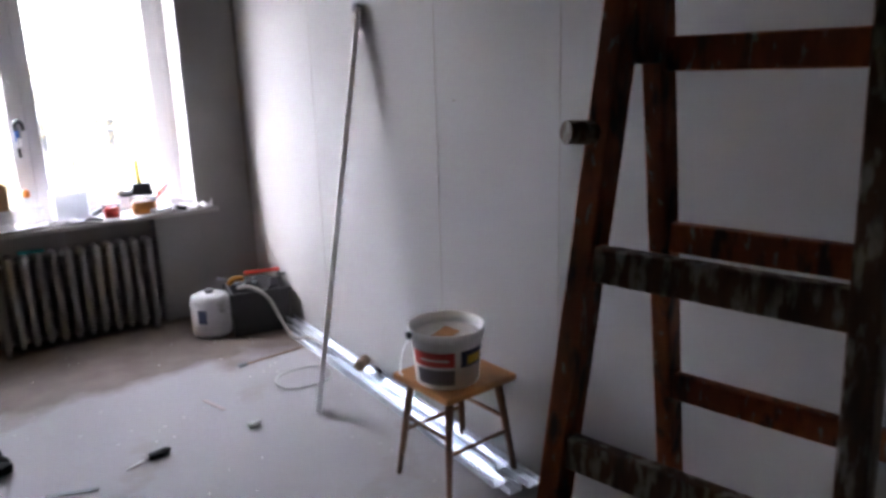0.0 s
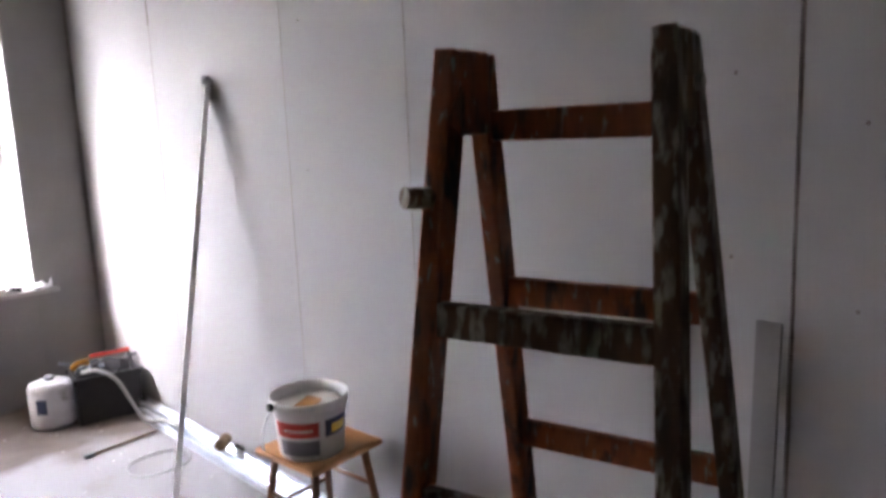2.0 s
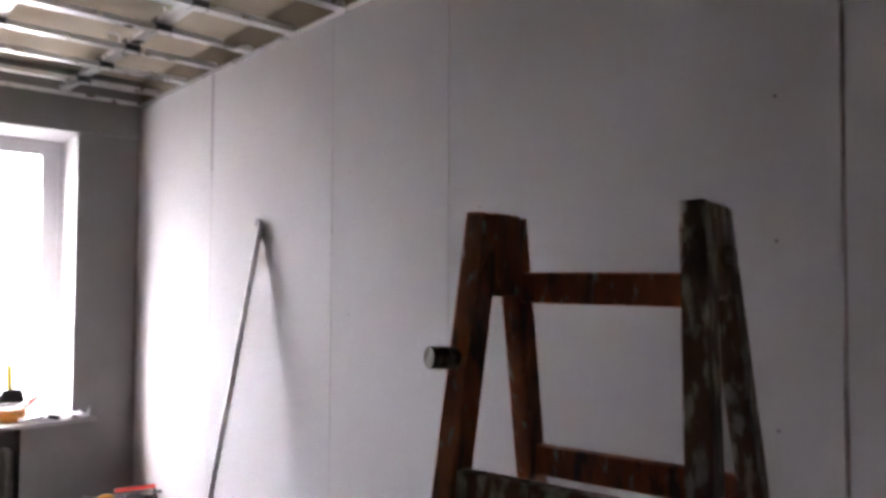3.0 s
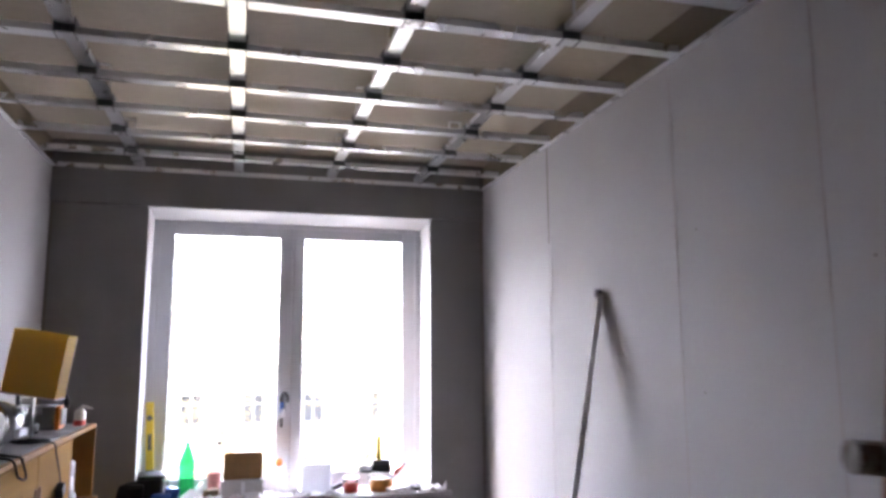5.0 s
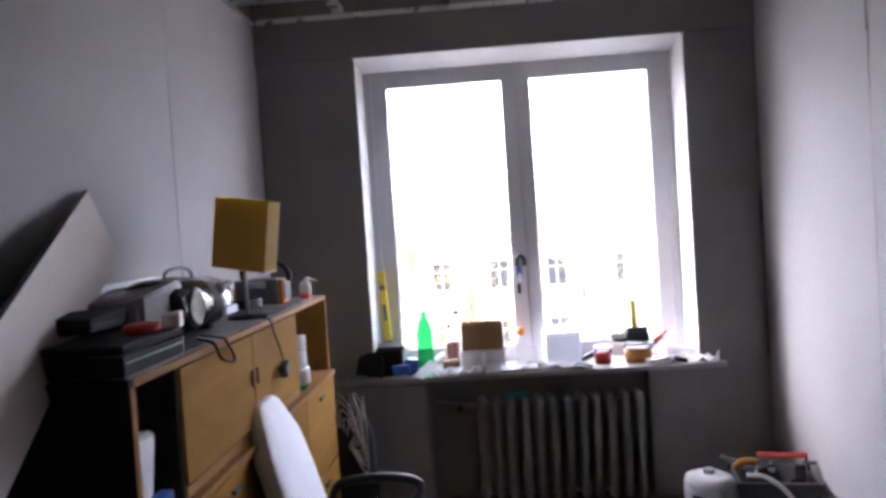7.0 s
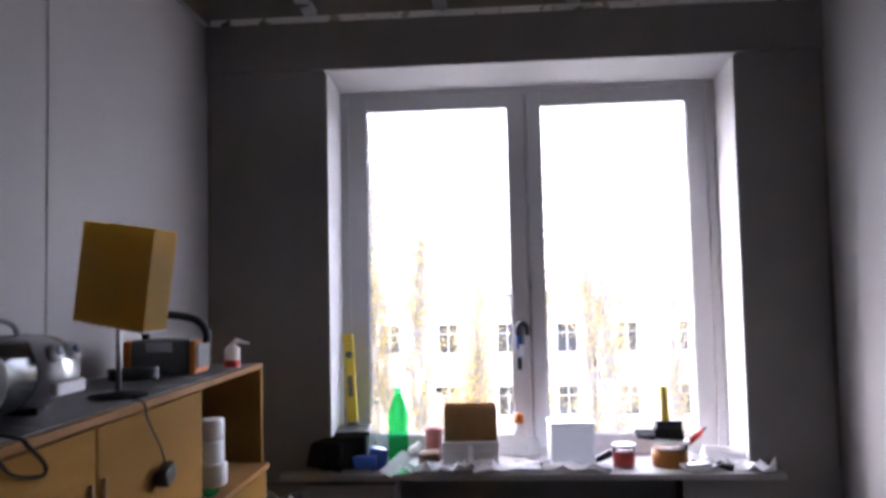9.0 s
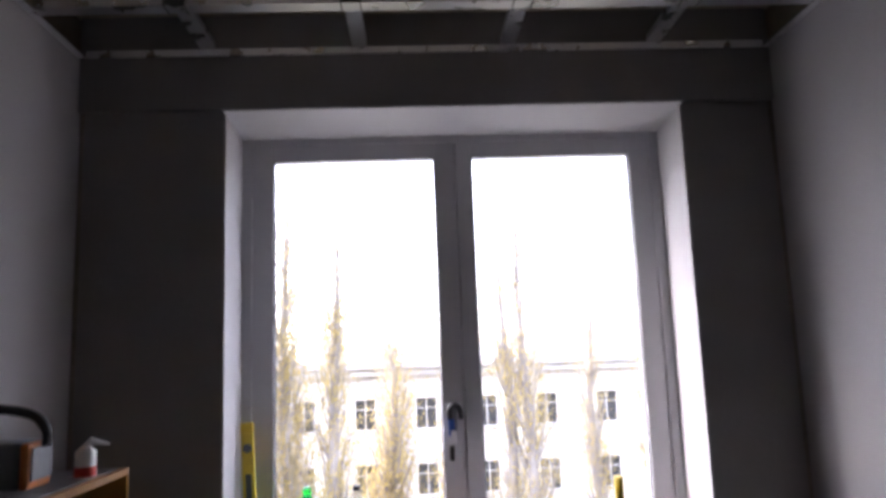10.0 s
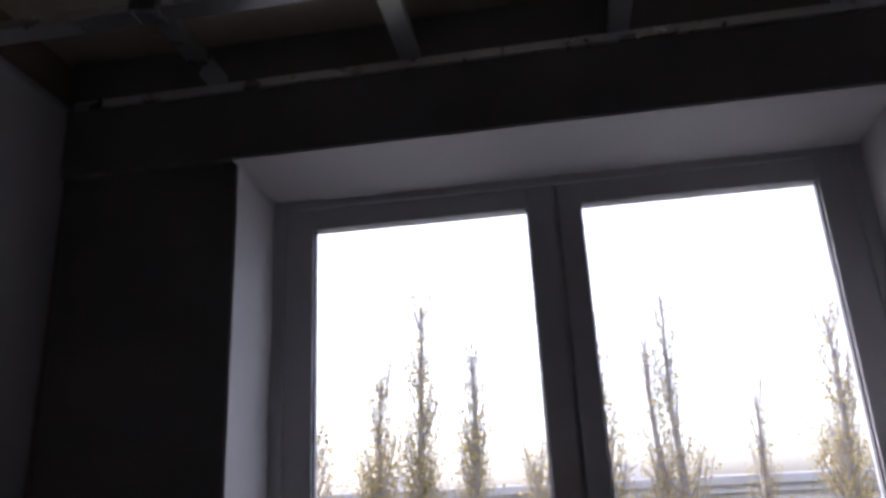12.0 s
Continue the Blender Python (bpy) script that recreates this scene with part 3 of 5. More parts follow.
part("clip", bm_box(-0.016, 0.012, -0.014, 0.014, -0.014, 0.024, 0.004, pose(*d, 0, 12, 30)), M["grey_print"], pole, "dark clip at the upper end")

# ---- wall unit along the west wall ----
def wall_unit():
    cb = thing("wall_unit", pose(0, 0, 0), "pine-coloured wall cabinet with two doors and open bays", "cabinet")
    x1, z1 = 0.424, 1.29
    y0, y1 = -2.52, -0.525
    part("top_board", bm_box(0.012, x1, y0 + 0.0205, y1, z1 - 0.02, z1, 0.002), M["pine_edge"], cb)
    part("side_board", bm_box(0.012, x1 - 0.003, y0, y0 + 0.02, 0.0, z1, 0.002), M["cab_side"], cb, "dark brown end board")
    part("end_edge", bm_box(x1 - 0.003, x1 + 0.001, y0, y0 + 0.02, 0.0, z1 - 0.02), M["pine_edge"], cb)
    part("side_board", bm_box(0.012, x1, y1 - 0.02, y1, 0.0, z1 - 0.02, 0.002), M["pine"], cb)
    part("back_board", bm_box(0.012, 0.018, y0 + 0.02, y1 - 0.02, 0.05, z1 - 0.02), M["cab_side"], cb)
    # the divider at -2.27 is near black: the end bay's shade as colour
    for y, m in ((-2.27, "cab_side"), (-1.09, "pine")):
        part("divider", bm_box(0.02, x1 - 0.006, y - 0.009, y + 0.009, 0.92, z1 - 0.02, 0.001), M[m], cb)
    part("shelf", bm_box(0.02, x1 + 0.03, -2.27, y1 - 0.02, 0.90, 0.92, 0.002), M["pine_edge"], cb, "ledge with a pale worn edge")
    # end-bay shelf, near black to stand for the shade inside
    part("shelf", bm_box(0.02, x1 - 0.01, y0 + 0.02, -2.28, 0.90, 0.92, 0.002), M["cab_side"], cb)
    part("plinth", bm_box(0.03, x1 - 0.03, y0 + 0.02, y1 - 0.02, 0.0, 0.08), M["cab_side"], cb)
    for a, b, h in ((-2.258, -1.684, -1.712), (-1.678, -1.102, -1.656)):
        dr = part("door", bm_box(x1 - 0.016, x1 + 0.003, a, b, 0.955, z1 - 0.024, 0.003), M["pine"], cb)
        part("handle", beam(bmesh.new(), (x1 + 0.008, h, 1.095), (x1 + 0.008, h, 1.15), 0.008, 0.010), M["stool_leg"], dr, "small dark wooden handle")
    part("rail", bm_box(x1 - 0.02, x1, -2.26, -1.1, 0.921, 0.95, 0.002), M["pine_edge"], cb)
    for a, b in ((-2.258, -1.684), (-1.678, -1.102), (-1.096, -0.55)):
        for z0, za in ((0.10, 0.49), (0.50, 0.89)):
            dr = part("drawer_front", bm_box(x1 + 0.002, x1 + 0.02, a, b, z0, za, 0.003), M["pine"], cb)
            part("handle", beam(bmesh.new(), (x1 + 0.026, (a + b) / 2 - 0.04, za - 0.05), (x1 + 0.026, (a + b) / 2 + 0.04, za - 0.05), 0.012, 0.012), M["black"], dr)


wall_unit()

# ---- materials of the small things ----
M["shade"] = mat("yellow_paper_shade", (0.56, 0.385, 0.095), 0.6, var=0.1, scale=6, bump=0.05)
sn, sl = M["shade"].node_tree.nodes, M["shade"].node_tree.links
glow = sn.new("ShaderNodeBsdfTranslucent")
glow.inputs["Color"].default_value = (0.72, 0.53, 0.13, 1)
both = sn.new("ShaderNodeMixShader")
both.inputs["Fac"].default_value = 0.6
sl.new(sn["Principled BSDF"].outputs["BSDF"], both.inputs[1])
sl.new(glow.outputs["BSDF"], both.inputs[2])
sl.new(both.outputs["Shader"], sn["Material Output"].inputs["Surface"])
M["silver"] = mat("silver_plastic", (0.70, 0.71, 0.73), 0.2, 0.55, var=0.08, scale=10, bump=0.02)
M["gloss_black"] = mat("glossy_black_plastic", (0.02, 0.02, 0.022), 0.16, var=0.3, scale=12, bump=0.0)
M["soft_black"] = mat("matt_black_plastic", (0.016, 0.016, 0.018), 0.8, var=0.4, scale=12, bump=0.1)
for key in ("cab_side", "soft_black"):
    M[key].node_tree.nodes["Principled BSDF"].inputs["Specular IOR Level"].default_value = 0.15
M["grey_plastic"] = mat("grey_plastic", (0.14, 0.145, 0.15), 0.5, var=0.15, scale=9)
M["orange"] = mat("orange_plastic", (0.60, 0.17, 0.02), 0.45, var=0.1, scale=9)
M["dust_top"] = mat("dusty_dark_top", (0.10, 0.094, 0.09), 0.5, var=0.35, scale=6, spots=(0.22, 0.205, 0.19), spot_scale=9, spot_cut=0.58)
M["cloth_white"] = mat("white_cotton_cover", (0.74, 0.74, 0.78), 0.85, var=0.05, scale=6, bump=0.3, fine=90)
M["card"] = mat("corrugated_card", (0.34, 0.20, 0.09), 0.85, var=0.12, scale=12, bump=0.15, stretch=(6, 1, 1))
M["card_white"] = mat("grey_white_card", (0.55, 0.54, 0.53), 0.8, var=0.1, scale=9)
M["pink"] = mat("pink_plastic", (0.55, 0.24, 0.23), 0.45, var=0.1)
M["brown_tool"] = mat("worn_brown_tool", (0.24, 0.16, 0.10), 0.7, var=0.3, scale=20)
M["wood_scrap"] = mat("pale_scrap_wood", (0.42, 0.34, 0.31), 0.8, var=0.2, scale=12)
M["hose"] = mat("grey_cable", (0.42, 0.41, 0.39), 0.55, var=0.1)
M["tin"] = mat("tin", (0.5, 0.5, 0.5), 0.35, 0.9, var=0.2, scale=14)
M["mdf"] = mat("grey_laminate_board", (0.47, 0.42, 0.375), 0.6, var=0.08, scale=2.5, bump=0.05, spots=(0.40, 0.35, 0.31), spot_scale=3, spot_cut=0.62)
M["teal"] = mat("teal_rag", (0.02, 0.28, 0.30), 0.8, var=0.2, scale=14)


def bottle_material(name, col, rough=0.08):
    mt = bpy.data.materials.new(name)
    mt.use_nodes = True
    p = mt.node_tree.nodes["Principled BSDF"]
    p.inputs["Base Color"].default_value = (*col, 1)
    p.inputs["Roughness"].default_value = rough
    p.inputs["Transmission Weight"].default_value = 0.92
    p.inputs["IOR"].default_value = 1.1
    return mt


M["green_glass"] = bottle_material("green_bottle_plastic", (0.02, 0.75, 0.22))
M["clear"] = bottle_material("clear_plastic", (0.93, 0.95, 0.96), 0.12)
M["milky"] = mat("milky_plastic", (0.80, 0.82, 0.86), 0.4, var=0.04, transmission=0.35, ior=1.2, bump=0.0)
M["amber"] = mat("orange_paste", (0.42, 0.15, 0.02), 0.4, var=0.15, scale=20)
M["red_jelly"] = mat("red_paste", (0.45, 0.03, 0.015), 0.35, var=0.15, scale=20)
rng = random.Random(11)


def crumple(bm, amount, seed=0, scale=18.0):
    for v in bm.verts:
        v.co += noise.noise_vector(v.co * scale + Vector((seed, 2 * seed, 0))) * amount
    return bm


def sheet(w, d, n=6, amount=0.01, seed=0):
    """A crumpled sheet of paper or foil, w by d, lying on z = 0."""
    bm = bmesh.new()
    rows = [[bm.verts.new(((i / n - 0.5) * w, (j / n - 0.5) * d, 0.004 + amount * abs(noise.noise(Vector((i * 0.7, j * 0.7, seed * 3.1)))))) for i in range(n + 1)] for j in range(n + 1)]
    for j in range(n):
        for i in range(n):
            bm.faces.new((rows[j][i], rows[j][i + 1], rows[j + 1][i + 1], rows[j + 1][i]))
    r = bmesh.ops.extrude_face_region(bm, geom=bm.faces[:])
    for g in r["geom"]:
        if isinstance(g, bmesh.types.BMVert):
            g.co.z -= 0.0015
    return bm


# ---- things on the floor by the east wall ----
bm = channel(bmesh.new(), -1.13, 1.13, 0, 0, 0.06, 0.027, "y")
first = solid("steel_profile", bm, M["zinc_floor"], "long galvanised steel channel lying along the wall", "metal profile", group="profiles on the floor", m=pose(2.736, -1.83, 0.001, 0, 0, -0.6))
for x, z, rz, ry, dy in ((2.672, 0.001, -0.9, 0, -0.06), (2.66, 0.0285, -2.6, 0, -0.02), (2.735, 0.0285, -0.9, 0, -0.1), (2.70, 0.056, -1.6, 0, 0.04)):
    copy_thing(first, pose(x, -1.83 + dy, z, 0, ry, rz))

t = thing("paint_roller", pose(2.68, -1.74, 0.083, 0, 0, 40), "worn brown paint roller with a dark handle on steel profiles", "paint roller")
part("sleeve", tube(bmesh.new(), [(-0.045, 0, 0.033), (-0.043, 0, 0.033), (0.043, 0, 0.033), (0.045, 0, 0.033)], [0.02, 0.031, 0.031, 0.02], 14), M["brown_tool"], t, "", True)
part("wire", tube(bmesh.new(), bent([(0.045, 0, 0.033), (0.065, 0, 0.035), (0.06, -0.05, 0.02), (0, -0.06, 0.018)]), 0.004, 6), M["zinc"], t, "", True)
part("grip", tube(bmesh.new(), [(0, -0.06, 0.018), (-0.02, -0.085, 0.016), (-0.05, -0.12, 0.014)], [0.01, 0.014, 0.011], 10), M["black"], t, "", True)


def canister():
    c = thing("canister", pose(2.285, -0.45, 0, 0, 0, -28), "white plastic canister with a dark label on the floor", "canister")
    prof = [(0.105, 0.0), (0.119, 0.012), (0.124, 0.05), (0.124, 0.23), (0.115, 0.262), (0.08, 0.277), (0.045, 0.279)]
    part("body", lathe(bmesh.new(), prof, 28, None, 1.0, 0.86), M["canister"], c, "", True)
    part("cap", lathe(bmesh.new(), [(0.026, 0.274), (0.028, 0.276), (0.028, 0.3), (0.02, 0.304)], 16), M["grey_print"], c, "grey screw cap")
    bm = bmesh.new()
    box(bm, -0.03, 0.03, -0.1095, -0.1075, 0.1, 0.19, 0.0, pose(0, 0, 0, 0, 0, -18))
    part("label", bm, M["navy"], c, "dark label with worn print")


canister()


def tool_crate():
    c = thing("tool_crate", pose(2.575, -0.52, 0, 0, 0, -10) @ Matrix.Scale(1.1, 4), "black plastic tool crate heaped with tools and cable", "tool box")
    a, b, h = 0.165, 0.12, 0.26
    bm = bmesh.new()
    box(bm, -a, a, -b, b, 0, 0.015, 0.004)
    for q in ((-a, a, -b, -b + 0.012), (-a, a, b - 0.012, b), (-a, -a + 0.012, -b + 0.012, b - 0.012), (a - 0.012, a, -b + 0.012, b - 0.012)):
        box(bm, *q, 0.012, h, 0.003)
    part("body", bm, M["black"], c)
    for q in ((-a - 0.012, a + 0.012, -b - 0.012, -b), (-a - 0.012, a + 0.012, b, b + 0.012)):
        part("rim", bm_box(*q, h - 0.03, h, 0.004), M["black"], c)
    part("rag", crumple(lathe(bmesh.new(), [(0.15, 0.2), (0.14, 0.27), (0.09, 0.3), (0.02, 0.31)], 18, None, 1, 0.72), 0.03, 3, 14), M["black_cloth"], c, "crumpled dark rag")
    for k in range(7):
        p0 = Vector((rng.uniform(-0.13, 0.13), rng.uniform(-0.1, 0.05), 0.27 + rng.uniform(0, 0.03)))
        p1 = p0 + Vector((rng.uniform(-0.12, 0.12), rng.uniform(-0.06, 0.02), rng.uniform(0.0, 0.035)))
        part("tool", beam(bmesh.new(), p0, p1, 0.018, 0.01, side=(0, 0, 1)), M["steel_blue"] if k % 3 else M["grey_plastic"], c, "steel hand tool")
    part("handle", beam(bmesh.new(), (-0.06, 0.03, 0.335), (0.15, 0.04, 0.33), 0.02, 0.022, bevel=0.006), M["red"], c, "red tool handle")
    part("handle_arm", beam(bmesh.new(), (0.14, 0.04, 0.33), (0.16, 0.05, 0.25), 0.012, 0.012), M["black"], c)
    part("grip", tube(bmesh.new(), bent([(-0.16, -0.03, 0.3), (-0.13, -0.05, 0.33), (-0.08, -0.06, 0.33)]), 0.016, 10), M["pine"], c, "wooden tool grip", True)


tool_crate()
solid("cable", tube(bmesh.new(), bent([(2.40, -0.66, 0.335), (2.47, -0.72, 0.34), (2.55, -0.78, 0.27), (2.60, -0.84, 0.13), (2.63, -0.93, 0.035), (2.67, -1.1, 0.068), (2.70, -1.35, 0.07)]), 0.011, 8), M["hose"], "grey hose trailing from the crate onto the profiles", "hose", smooth=True)
ring = [(2.455 + 0.155 * math.cos(a), -1.475 + 0.135 * math.sin(a), 0.006 + 0.004 * math.sin(3 * a)) for a in [k * math.tau / 40 * 1.06 for k in range(41)]]
solid("cable_loop", tube(bmesh.new(), ring, 0.005, 6), M["hose"], "loop of thin grey cable lying on the floor", "cable", smooth=True)
t = thing("scraper", pose(2.25, -1.10, 0, 0, 0, 3), "long thin rod with a dark end on the floor", "tool")
part("rod", tube(bmesh.new(), [(0, 0, 0.008), (0.39, 0.02, 0.008)], 0.006, 6), M["brown_tool"], t)
part("end", beam(bmesh.new(), (-0.03, -0.005, 0.01), (0.02, 0, 0.01), 0.03, 0.018), M["grey_plastic"], t)
t = thing("screwdriver", pose(1.60, -1.845, 0, 0, 0, 12), "screwdriver with a black handle lying on the dusty floor", "screwdriver")
part("grip", tube(bmesh.new(), [(-0.05, 0, 0.017), (-0.045, 0, 0.017), (0.03, 0, 0.017), (0.045, 0, 0.016)], [0.011, 0.017, 0.016, 0.01], 10), M["black"], t)
part("shaft", tube(bmesh.new(), [(-0.05, 0, 0.016), (-0.155, -0.012, 0.006)], 0.004, 6), M["tin"], t)
solid("wood_chip", crumple(bm_box(-0.09, 0.09, -0.011, 0.011, 0.001, 0.006, 0.002), 0.003, 4), M["wood_scrap"], "pale pinkish strip of scrap wood on the floor", "scrap", m=pose(1.95, -1.50, 0.002, 0, 0, -74))
solid("plaster_lump", crumple(bm_box(-0.028, 0.028, -0.015, 0.015, 0, 0.012, 0.004), 0.005, 5), M["hose"], "greyish lump of broken plaster on the floor", "rubble", m=pose(2.036, -1.83, 0.006, 0, 0, 10))
solid("metal_strip", bm_box(-0.10, 0.10, -0.012, 0.012, 0, 0.006, 0.002), M["grey_plastic"], "short dark metal strip on the floor", "scrap", m=pose(1.23, -1.93, 0.001, 0, 0, -20))
solid("work_glove", crumple(bm_box(-0.08, 0.06, -0.05, 0.05, 0, 0.035, 0.012), 0.018, 6, 22), M["black_cloth"], "black work glove dropped on the floor", "glove", m=pose(0.98, -1.60, 0.012, 0, 0, 30))
bm = bmesh.new()
for k in range(120):
    s = rng.uniform(0.0015, 0.005)
    x, y = rng.uniform(0.7, 2.6), rng.uniform(-3.6, -0.3)
    box(bm, -s, s, -s * 0.7, s * 0.7, 0.0005, s * 0.8, 0, pose(x, y, 0, 0, 0, rng.uniform(0, 90)))
solid("crumbs", bm, M["putty"], "fine crumbs of plaster scattered on the floor", "rubble", "stuff")
solid("board_offcut", bm_box(-0.0125, 0, -0.03, 0.03, 0, 1.15, 0.0015), M["plaster"], "narrow grey board offcut leaning on the wall", "board", m=pose(2.715, -4.385, 0.002, 0, 2.6, 0))

# ---- things on and at the wall unit ----
ZT = 1.29
solid("top_liner", crumple(bm_box(0.03, 0.405, -2.50, -0.56, ZT + 0.0005, ZT + 0.004), 0.0), M["dust_top"], "dusty dark liner on top of the cabinet", "cover")


def lamp():
    lm = thing("table_lamp", pose(0.325, -1.40, ZT + 0.0045, 0, 0, 0), "table lamp with a yellow box shade on a thin stem", "lamp")
    part("base", lathe(bmesh.new(), [(0.072, 0), (0.076, 0.002), (0.074, 0.006), (0.02, 0.010), (0.008, 0.016)], 28), M["soft_black"], lm, "flat dark round base", True)
    part("stem", tube(bmesh.new(), [(0, 0, 0.012), (0, 0, 0.25)], 0.007, 10), M["tin"], lm, "", True)
    part("socket", lathe(bmesh.new(), [(0.012, 0.24), (0.02, 0.245), (0.02, 0.3), (0.012, 0.305)], 14), M["grey_plastic"], lm, "", True)
    part("bulb", lathe(bmesh.new(), [(0.012, 0.3), (0.016, 0.315), (0.03, 0.345), (0.024, 0.37), (0.006, 0.38)], 14), M["milky"], lm, "", True)
    m = pose(-0.036, 0.03, 0, 1.5, 9, -12)
    w, dd, z0, z1, th = 0.112, 0.046, 0.19, 0.455, 0.0016
    bm = bmesh.new()
    rings = [[bm.verts.new(m @ Vector((sx * (w - g), sy * (dd - g), z))) for sx, sy in ((-1, -1), (1, -1), (1, 1), (-1, 1))] for g, z in ((0, z0), (0, z1), (th, z1), (th, z0))]
    for i in range(4):
        for k in range(4):
            bm.faces.new((rings[i][k], rings[i][(k + 1) % 4], rings[(i + 1) % 4][(k + 1) % 4], rings[(i + 1) % 4][k]))
    part("shade", bm, M["shade"], lm, "yellow paper box shade")
    bm = bmesh.new()
    for q in ((-w, w, -dd - 0.001, -dd + 0.003), (-w, w, dd - 0.003, dd + 0.001), (-w - 0.001, -w + 0.003, -dd, dd), (w - 0.003, w + 0.001, -dd, dd)):
        box(bm, *q, z0 - 0.003, z0 + 0.002, 0, m)
    box(bm, -w, w, -0.002, 0.002, z0 + 0.002, z0 + 0.005, 0, m)
    part("shade_ring", bm, M["paper"], lm, "pale lower rim of the shade")


lamp()


def boombox():
    r = thing("radio", pose(0.235, -1.80, ZT + 0.0045, 0, 0, 90), "rounded silver and black portable radio with two dials", "radio")
    bm = lathe(bmesh.new(), [(0.05, -0.25), (0.085, -0.24), (0.098, -0.2), (0.098, -0.05), (0.09, 0.04), (0.084, 0.12), (0.07, 0.19), (0.05, 0.2)], 30, pose(0, 0, 0.1, 0, 90, 0), 0.98, 1.16)
    part("body", bm, M["gloss_black"], r, "dark rounded body", True)
    part("front", lathe(bmesh.new(), [(0.06, -0.075), (0.078, -0.07), (0.092, 0), (0.086, 0.06), (0.06, 0.075)], 28, pose(0.115, -0.022, 0.098, 0, 90, 0), 0.94, 1.12), M["silver"], r, "silver front panel", True)
    for x in (0.085, 0.15):
        part("dial", lathe(bmesh.new(), [(0.02, 0), (0.02, 0.016), (0.015, 0.02)], 18, pose(x, -0.105, 0.14, 70, 0, 0)), M["silver"], r, "round silver dial", True)
        part("dial_cap", lathe(bmesh.new(), [(0.011, 0.0), (0.011, 0.004), (0.004, 0.005)], 14, pose(x, -0.1245, 0.1465, 70, 0, 0)), M["navy"], r)
    part("tape_door", bm_box(0.06, 0.17, -0.136, -0.118, 0.05, 0.078, 0.005), M["paper"], r, "bright tape door")
    part("speaker", lathe(bmesh.new(), [(0.06, 0), (0.062, 0.006), (0.05, 0.012), (0.03, 0.004), (0.004, 0.008)], 24, pose(-0.13, -0.108, 0.1, 90, 0, 0)), M["black"], r, "round black speaker", True)
    for s in (-0.2, 0.14):
        part("foot", bm_box(s - 0.02, s + 0.02, -0.05, 0.05, 0.0, 0.02, 0.004), M["black"], r)
    part("handle", tube(bmesh.new(), bent([(-0.1, 0, 0.185), (-0.07, 0, 0.212), (0.02, 0.0, 0.22), (0.1, 0, 0.208), (0.13, 0, 0.175)], 5), 0.006, 8), M["grey_plastic"], r, "", True)


boombox()
t = thing("record_player", pose(0.222, -2.34, ZT + 0.0045, 0, 0, 0), "flat black record player under a dark lid on the cabinet", "record player")
part("body", bm_box(-0.185, 0.185, -0.165, 0.165, 0.0, 0.05, 0.005), M["soft_black"], t)
part("lid", bm_box(-0.184, 0.184, -0.164, 0.164, 0.052, 0.074, 0.008), M["soft_black"], t, "scratched black lid")
part("trim", bm_box(0.1852, 0.187, -0.16, 0.16, 0.030, 0.034), M["grey_plastic"], t, "thin grey trim line")
# a flat red plastic cap, turned as a low disc
solid("tape_spool", lathe(bmesh.new(), [(0.045, 0), (0.05, 0.006), (0.045, 0.022), (0.02, 0.026)], 18), M["red"], "flat red plastic cap on a record player", "spool", m=pose(0.345, -2.28, ZT + 0.079), smooth=True)
solid("adapter_box", crumple(bm_box(-0.026, 0.026, -0.024, 0.024, 0, 0.04, 0.006), 0.006, 3, 20), M["white_plastic"], "small white plastic box at the cabinet edge", "box", m=pose(0.392, -2.205, ZT + 0.079, 0, 0, 15))
solid("plastic_bag", crumple(bm_box(-0.13, 0.12, -0.11, 0.11, 0, 0.15, 0.03), 0.045, 9, 11), M["dust_top"], "crumpled grey bag of tools behind a record player", "bag", m=pose(0.19, -2.06, ZT + 0.025))
solid("cloth", crumple(bm_box(-0.12, 0.12, -0.09, 0.09, 0, 0.05, 0.014), 0.024, 5, 14), M["black_cloth"], "crumpled dark cloth on top of the record player", "cloth", m=pose(0.15, -2.30, ZT + 0.093))
t = thing("work_light", pose(0.22, -0.86, ZT + 0.0045, 0, 0, 0), "grey and orange box-shaped work light with a black handle", "work light")
part("body", bm_box(-0.115, 0.085, -0.06, 0.06, 0.0, 0.115, 0.012), M["grey_plastic"], t)
part("end_cap", bm_box(0.0852, 0.108, -0.061, 0.061, 0.0, 0.113, 0.01), M["orange"], t, "orange end cap")
part("end_plate", bm_box(0.1082, 0.114, -0.05, 0.05, 0.02, 0.1, 0.002), M["grey_plastic"], t)
part("end_cap", bm_box(-0.14, -0.115, -0.062, 0.062, 0.0, 0.112, 0.01), M["orange"], t, "orange end cap")
part("handle", tube(bmesh.new(), bent([(-0.09, 0, 0.112), (-0.085, 0, 0.17), (-0.02, 0, 0.195), (0.08, 0, 0.18), (0.12, 0, 0.14), (0.122, 0, 0.10)]), 0.013, 10), M["black"], t, "black carrying handle", True)
part("lens", bm_box(-0.06, 0.03, -0.065, -0.058, 0.075, 0.108, 0.004), M["silver"], t, "bright strip of the lens")
solid("cable_coil", tube(bmesh.new(), [(0.2 + (0.07 + 0.004 * math.sin(k)) * math.cos(k * 0.5), -1.08 + 0.05 * math.sin(k * 0.5), ZT + 0.012 + 0.0006 * k) for k in range(52)], 0.007, 6), M["black"], "black mains cable coiled on the cabinet", "cable", smooth=True)
t = thing("glue_bottle", pose(0.375, -0.71, ZT + 0.001, 0, 0, 25), "small white bottle with a pointed nozzle", "bottle")
